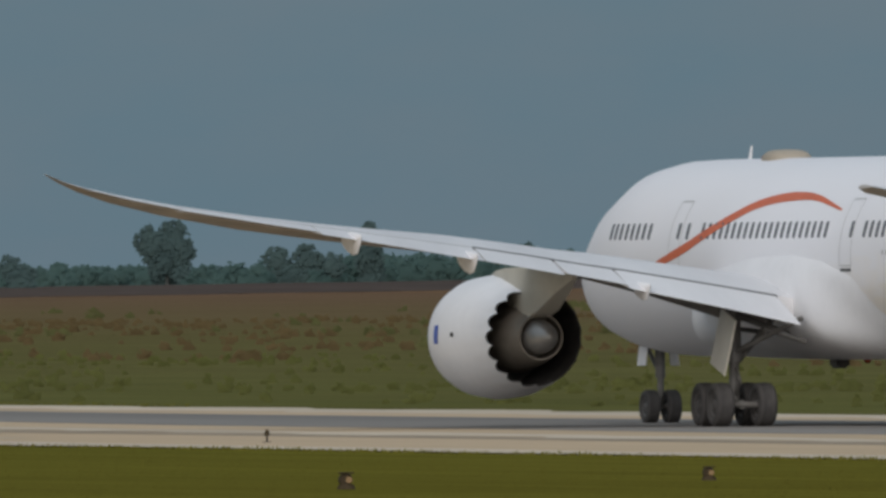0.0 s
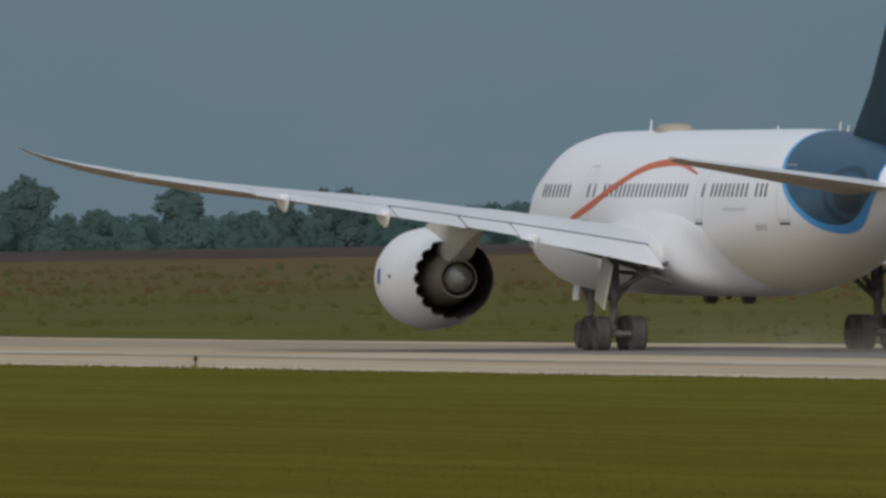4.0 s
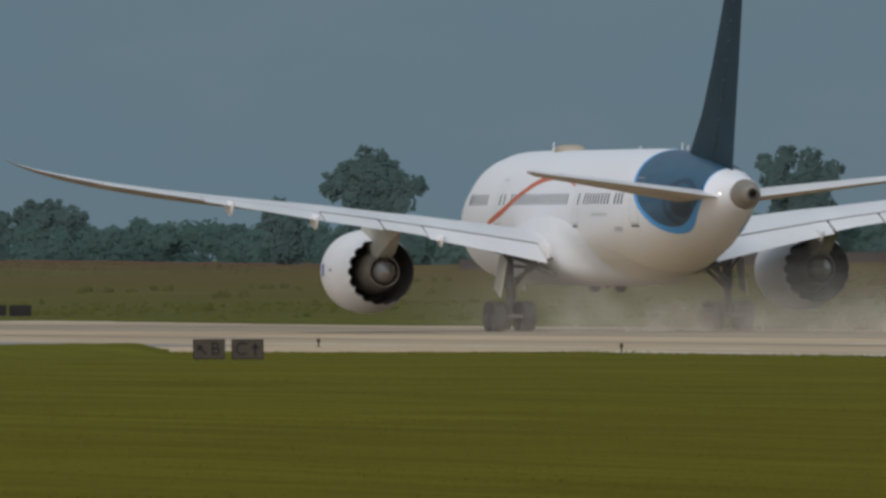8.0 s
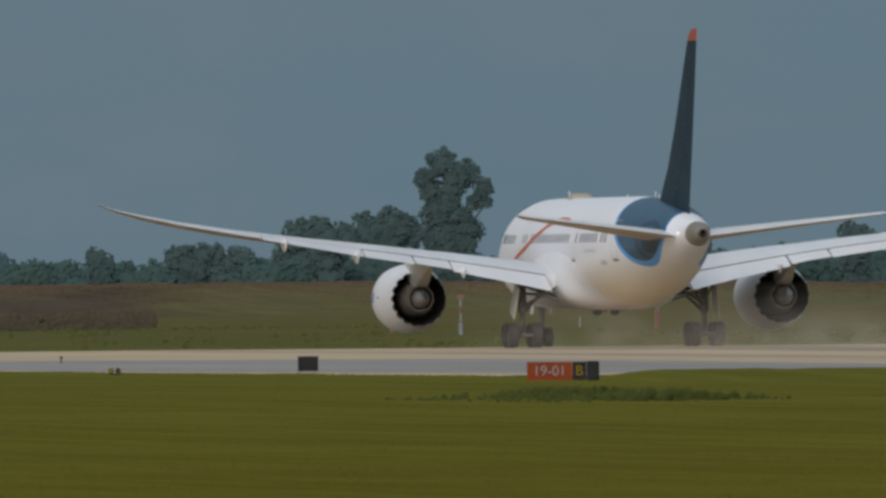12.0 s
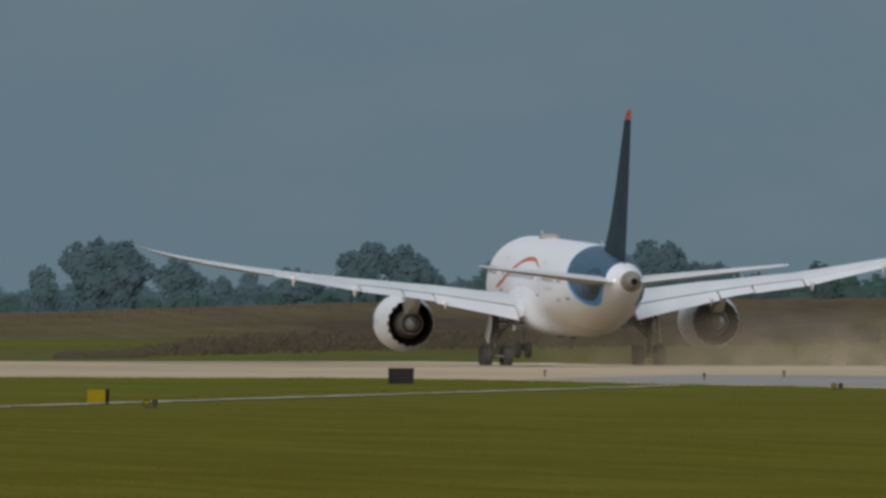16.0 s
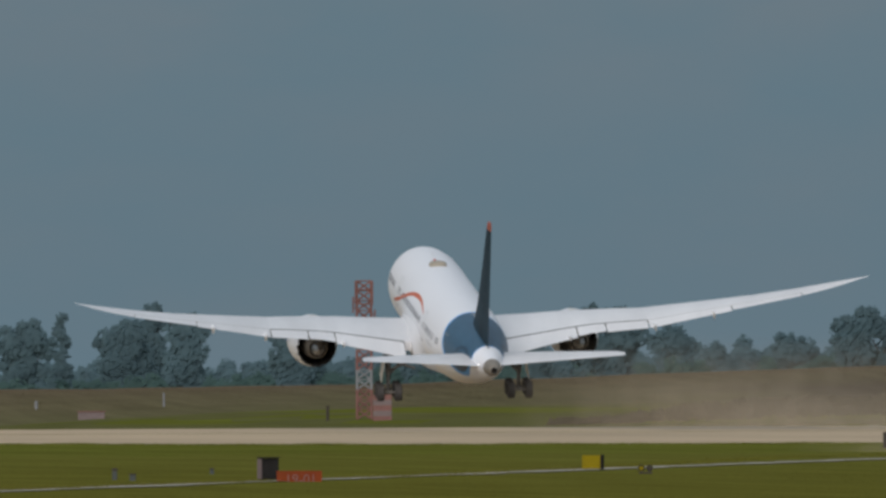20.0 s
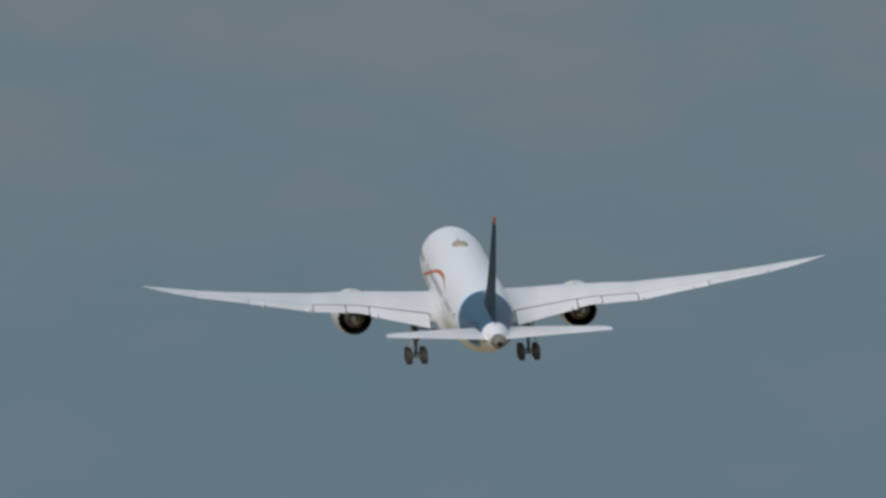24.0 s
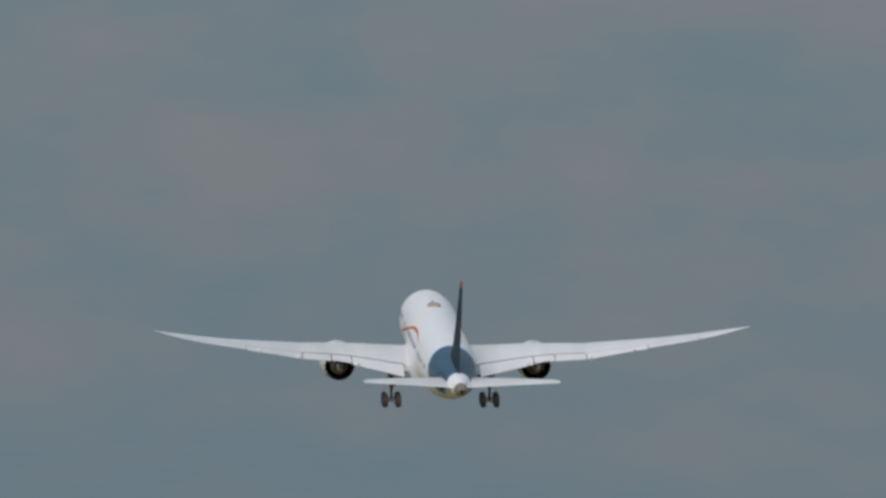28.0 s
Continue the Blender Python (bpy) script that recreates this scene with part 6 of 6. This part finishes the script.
# ---------------------------------------------------------------- how things move
# seconds, x, y, z, nose up, bank, heading (degrees)
ROLL = (
    (0, 242.87, 756.34, -0.097, -0.048, 0.090, 0.154),
    (0.5, 242.94, 777.61, -0.106, -0.016, -0.040, 0.055),
    (1, 242.97, 799.23, -0.142, -0.009, -0.021, -0.014),
    (1.5, 242.89, 821.22, -0.124, -0.048, -0.081, -0.118),
    (2, 242.82, 843.59, -0.124, -0.041, -0.112, -0.158),
    (2.5, 242.81, 866.39, -0.138, 0.027, -0.044, -0.109),
    (4.5, 242.97, 963.26, -0.178, 0.082, -0.073, 0.015),
    (5, 242.99, 989.24, -0.171, 0.031, -0.033, 0.151),
    (5.5, 243.10, 1015.86, -0.188, 0.031, -0.006, 0.288),
    (6, 243.11, 1043.12, -0.195, -0.008, -0.028, 0.334),
    (6.5, 243.09, 1071.02, -0.205, -0.053, -0.033, 0.193),
    (7, 243.03, 1099.55, -0.235, 0.002, -0.087, 0.206),
    (7.5, 242.89, 1128.68, -0.205, -0.058, 0.017, 0.143),
    (8, 242.75, 1158.36, -0.209, -0.000, 0.090, 0.154),
    (8.5, 242.70, 1188.54, -0.244, -0.030, 0.009, -0.027),
    (9, 242.70, 1219.17, -0.261, -0.092, -0.055, -0.087),
    (9.5, 242.67, 1250.21, -0.285, -0.024, -0.106, -0.215),
    (10, 242.75, 1281.64, -0.305, -0.055, -0.101, -0.332),
    (10.5, 242.81, 1313.43, -0.325, 0.004, 0.000, -0.217),
    (11, 242.99, 1345.62, -0.361, -0.024, -0.122, -0.348),
    (11.5, 243.04, 1378.22, -0.380, -0.076, 0.029, -0.137),
    (13.5, 243.30, 1513.43, -0.779, -0.079, -0.177, 0.005),
    (14, 243.23, 1548.49, -0.907, -0.100, -0.280, -0.053),
    (14.5, 243.04, 1584.00, -0.985, 0.050, -0.300, -0.010),
    (15, 242.83, 1619.92, -1.114, 0.250, -0.400, -0.043),
    (15.5, 242.64, 1656.21, -1.242, 0.55, -0.400, -0.148),
    (16, 242.44, 1692.86, -1.396, 1.15, -0.350, -0.095),
    (16.5, 242.31, 1729.85, -1.473, 1.981, -0.457, -0.238),
    (17, 242.18, 1767.20, -1.562, 3.044, -1.108, 0.044),
    (17.5, 241.76, 1804.92, -1.393, 4.330, -0.928, 0.115),
    (18, 241.30, 1843.02, -1.480, 5.150, -0.500, 0.050),
    (18.5, 241.16, 1881.49, -1.190, 6.565, -0.657, -0.212),
    (19, 241.04, 1920.35, -1.015, 7.522, -1.081, -0.513),
    (19.5, 240.85, 1959.61, -0.404, 8.207, -1.085, -0.425),
    (20, 240.08, 1999.27, 0.659, 8.981, -1.182, -0.508),
    (20.5, 239.82, 2039.30, 1.817, 9.614, -1.098, -0.370),
    (21, 239.11, 2079.71, 2.994, 10.222, -1.230, -0.475),
    (21.5, 239.47, 2120.45, 4.359, 10.761, -0.839, -0.413),
    (23.5, 241.09, 2286.60, 21.403, 10.766, -2.170, -0.709),
    (24, 241.46, 2328.73, 25.337, 10.720, -1.934, -0.737),
    (24.5, 241.78, 2371.11, 29.608, 10.693, -1.224, -0.675),
    (25, 242.05, 2413.73, 34.174, 10.718, -0.890, -0.738),
    (25.5, 242.28, 2456.61, 38.990, 10.846, -0.903, -0.660),
    (26, 242.47, 2499.74, 43.997, 11.079, -0.833, -0.520),
    (26.5, 242.62, 2543.16, 49.138, 11.147, -0.494, -0.567),
    (27, 242.75, 2586.86, 54.354, 11.333, -0.322, -0.707),
    (27.5, 242.86, 2630.87, 59.646, 11.404, -0.381, -0.701),
    (28, 242.97, 2675.19, 65.011, 11.421, -0.022, -0.866),
)
# seconds, bend of the inner and of the outer wing
BEND = ((0, 0.0, -1.0), (2, 0.0, -0.9), (6, 0.0, -0.7), (8, 0.0, -0.2), (11, 0.0, 0.4), (14, 0.0, 1.0), (15.5, 0.0, 1.6), (16.5, 0.4, 2.1), (18, 1.1, 3.6), (19.5, 1.7, 5.5), (21, 1.9, 6.1), (28, 1.9, 5.9))
# seconds, how much more the right outer wing bends
LIFT = ((0, 0.8), (5, 1.8), (9, 2.5), (13.5, 2.5), (15, 3.2), (17, 3.2), (18, 2.9), (20, 2.2), (24, 2.0), (28, 1.9))
# seconds, how much more the right inner wing bends
INNER = ((0, 0.6), (5, 1.2), (15, 1.3), (17, 0.8), (19, 0.0), (28, 0.0))
# seconds, drop of the unloaded main gear
SAG = ((0, 0.0), (17.0, 0.0), (18.0, -0.25), (19.6, -0.55), (28, -0.45))


def place_at(t):
    """Where the airliner's main wheels are at a time."""
    for a, b in zip(ROLL, ROLL[1:]):
        if a[0] <= t <= b[0]:
            f = (t - a[0]) / (b[0] - a[0])
            return a[1] + (b[1] - a[1]) * f, a[2] + (b[2] - a[2]) * f
    return ROLL[-1][1:3]


for first, last, material, wide, high, aside, gap in PLUMES:
    sheet = dust_mesh(material, wide, 9.0, high)
    t = first
    while t <= last:
        x, y = place_at(t)
        ob = tagged(new("dust_puff", sheet), "thin drifting puff of runway dust behind the wheels", "dust", "dust puffs")
        ob.location = (x + aside, y - 2, ground_z(x, y) - high - 1)
        puffs.append((ob, t, x + aside, y - 2, high))
        t += gap

# dust blown across the near edge of the runway, round the dark sign: second, bearing, distance, half width, height
for t, az, far, wide, high in ((16.3, 8.05, 1090.0, 5.0, 1.1), (16.6, 7.9, 1120.0, 6.0, 1.3), (17.0, 8.1, 1060.0, 6.0, 1.2), (17.3, 7.75, 1110.0, 8.0, 1.6), (17.6, 8.0, 1180.0, 7.0, 1.5), (16.8, 8.0, 1400.0, 10.0, 2.4)):
    x, y = far * math.sin(radians(az)), far * math.cos(radians(az))
    ob = tagged(new("dust_puff", dust_mesh(BROWN, wide, 4.0, high)), "low drift of brown dust at the runway's edge", "dust", "dust puffs")
    puffs.append((ob, t, x, y, high))


veils = []
for first, last, material, wide, high, aside, behind in VEILS:
    ob = tagged(new("dust_puff", dust_mesh(material, wide, 7.0, high)), "drifting veil of dust blown up behind the wheels", "dust", "dust puffs")
    veils.append((ob, first, last, high, aside, behind))


def motions():
    # the veils run with the wheels and sink away before and after
    for ob, first, last, high, aside, behind in veils:
        rows = []
        for t in (0.0, first - 0.5, *np.arange(first + 0.3, last, 0.25), last + 0.6, 28.0):
            x, y = place_at(min(max(t, first - 0.5), last + 0.6))
            x, y = x + aside, y - behind
            up = 0.0 if first < t < last else -high * 1.3
            rows.append((float(t), pose(x, y, ground_z(x, y) - 0.1 + up)))
        walk(ob, rows)
    # each puff lifts off the ground behind the wheels, drifts, and settles again
    for ob, t, x, y, high in puffs:
        z = ground_z(x, y)
        start, full, late, gone = max(0.04, t - 0.4), t + 0.12, min(26.0, t + 2.2), min(27.5, t + 4.4)
        walk(ob, [(0, pose(x, y, z - high * 1.4)), (start, pose(x, y, z - high * 1.35)), (full, pose(x, y - 3, z - 0.1)), (late, pose(x + 2, y - 6, z + 0.05)), (gone, pose(x + 4, y - 7, z - high * 1.4)), (28, pose(x + 4, y - 7, z - high * 1.4))])
    walk(plane, [(t, pose(x, y, z, 0, 0, head) @ pose(0, 0, 0, up, 0, 0) @ pose(0, 0, 0, 0, bank, 0)) for t, x, y, z, up, bank, head in ROLL])
    for side, (inner, outer) in wings.items():
        rows_in, rows_out, rows_pod = [], [], []
        for t in sorted({r[0] for r in BEND} | {r[0] for r in LIFT} | {r[0] for r in INNER}):
            a, b = (float(np.interp(t, [r[0] for r in BEND], [r[k] for r in BEND])) for k in (1, 2))
            more = float(np.interp(t, [r[0] for r in LIFT], [r[1] for r in LIFT])) if side > 0 else 0.0
            extra = float(np.interp(t, [r[0] for r in INNER], [r[1] for r in INNER])) if side > 0 else 0.0
            root = pose(side * ROOT[0], ROOT[1], ROOT[2])
            base = root @ pose(0, 0, 0, 0, -side * (a + extra), 0)
            rows_pod.append((t, root @ pose(0, 0, 0, 0, -side * a, 0) @ pose(-side * ROOT[0], -ROOT[1], -ROOT[2])))
            step = pose(side * (ELBOW[0] - ROOT[0]), ELBOW[1] - ROOT[1], ELBOW[2] - ROOT[2])
            rows_in.append((t, base))
            rows_out.append((t, base @ step @ pose(0, 0, 0, 0, -side * (b - a + more), 0)))
        walk(inner, rows_in)
        walk(engines[side], rows_pod)
        walk(outer, rows_out)
    for side, gear in main_gear.items():
        walk(gear, [(t, pose(0, 0, d)) for t, d in SAG])


motions()
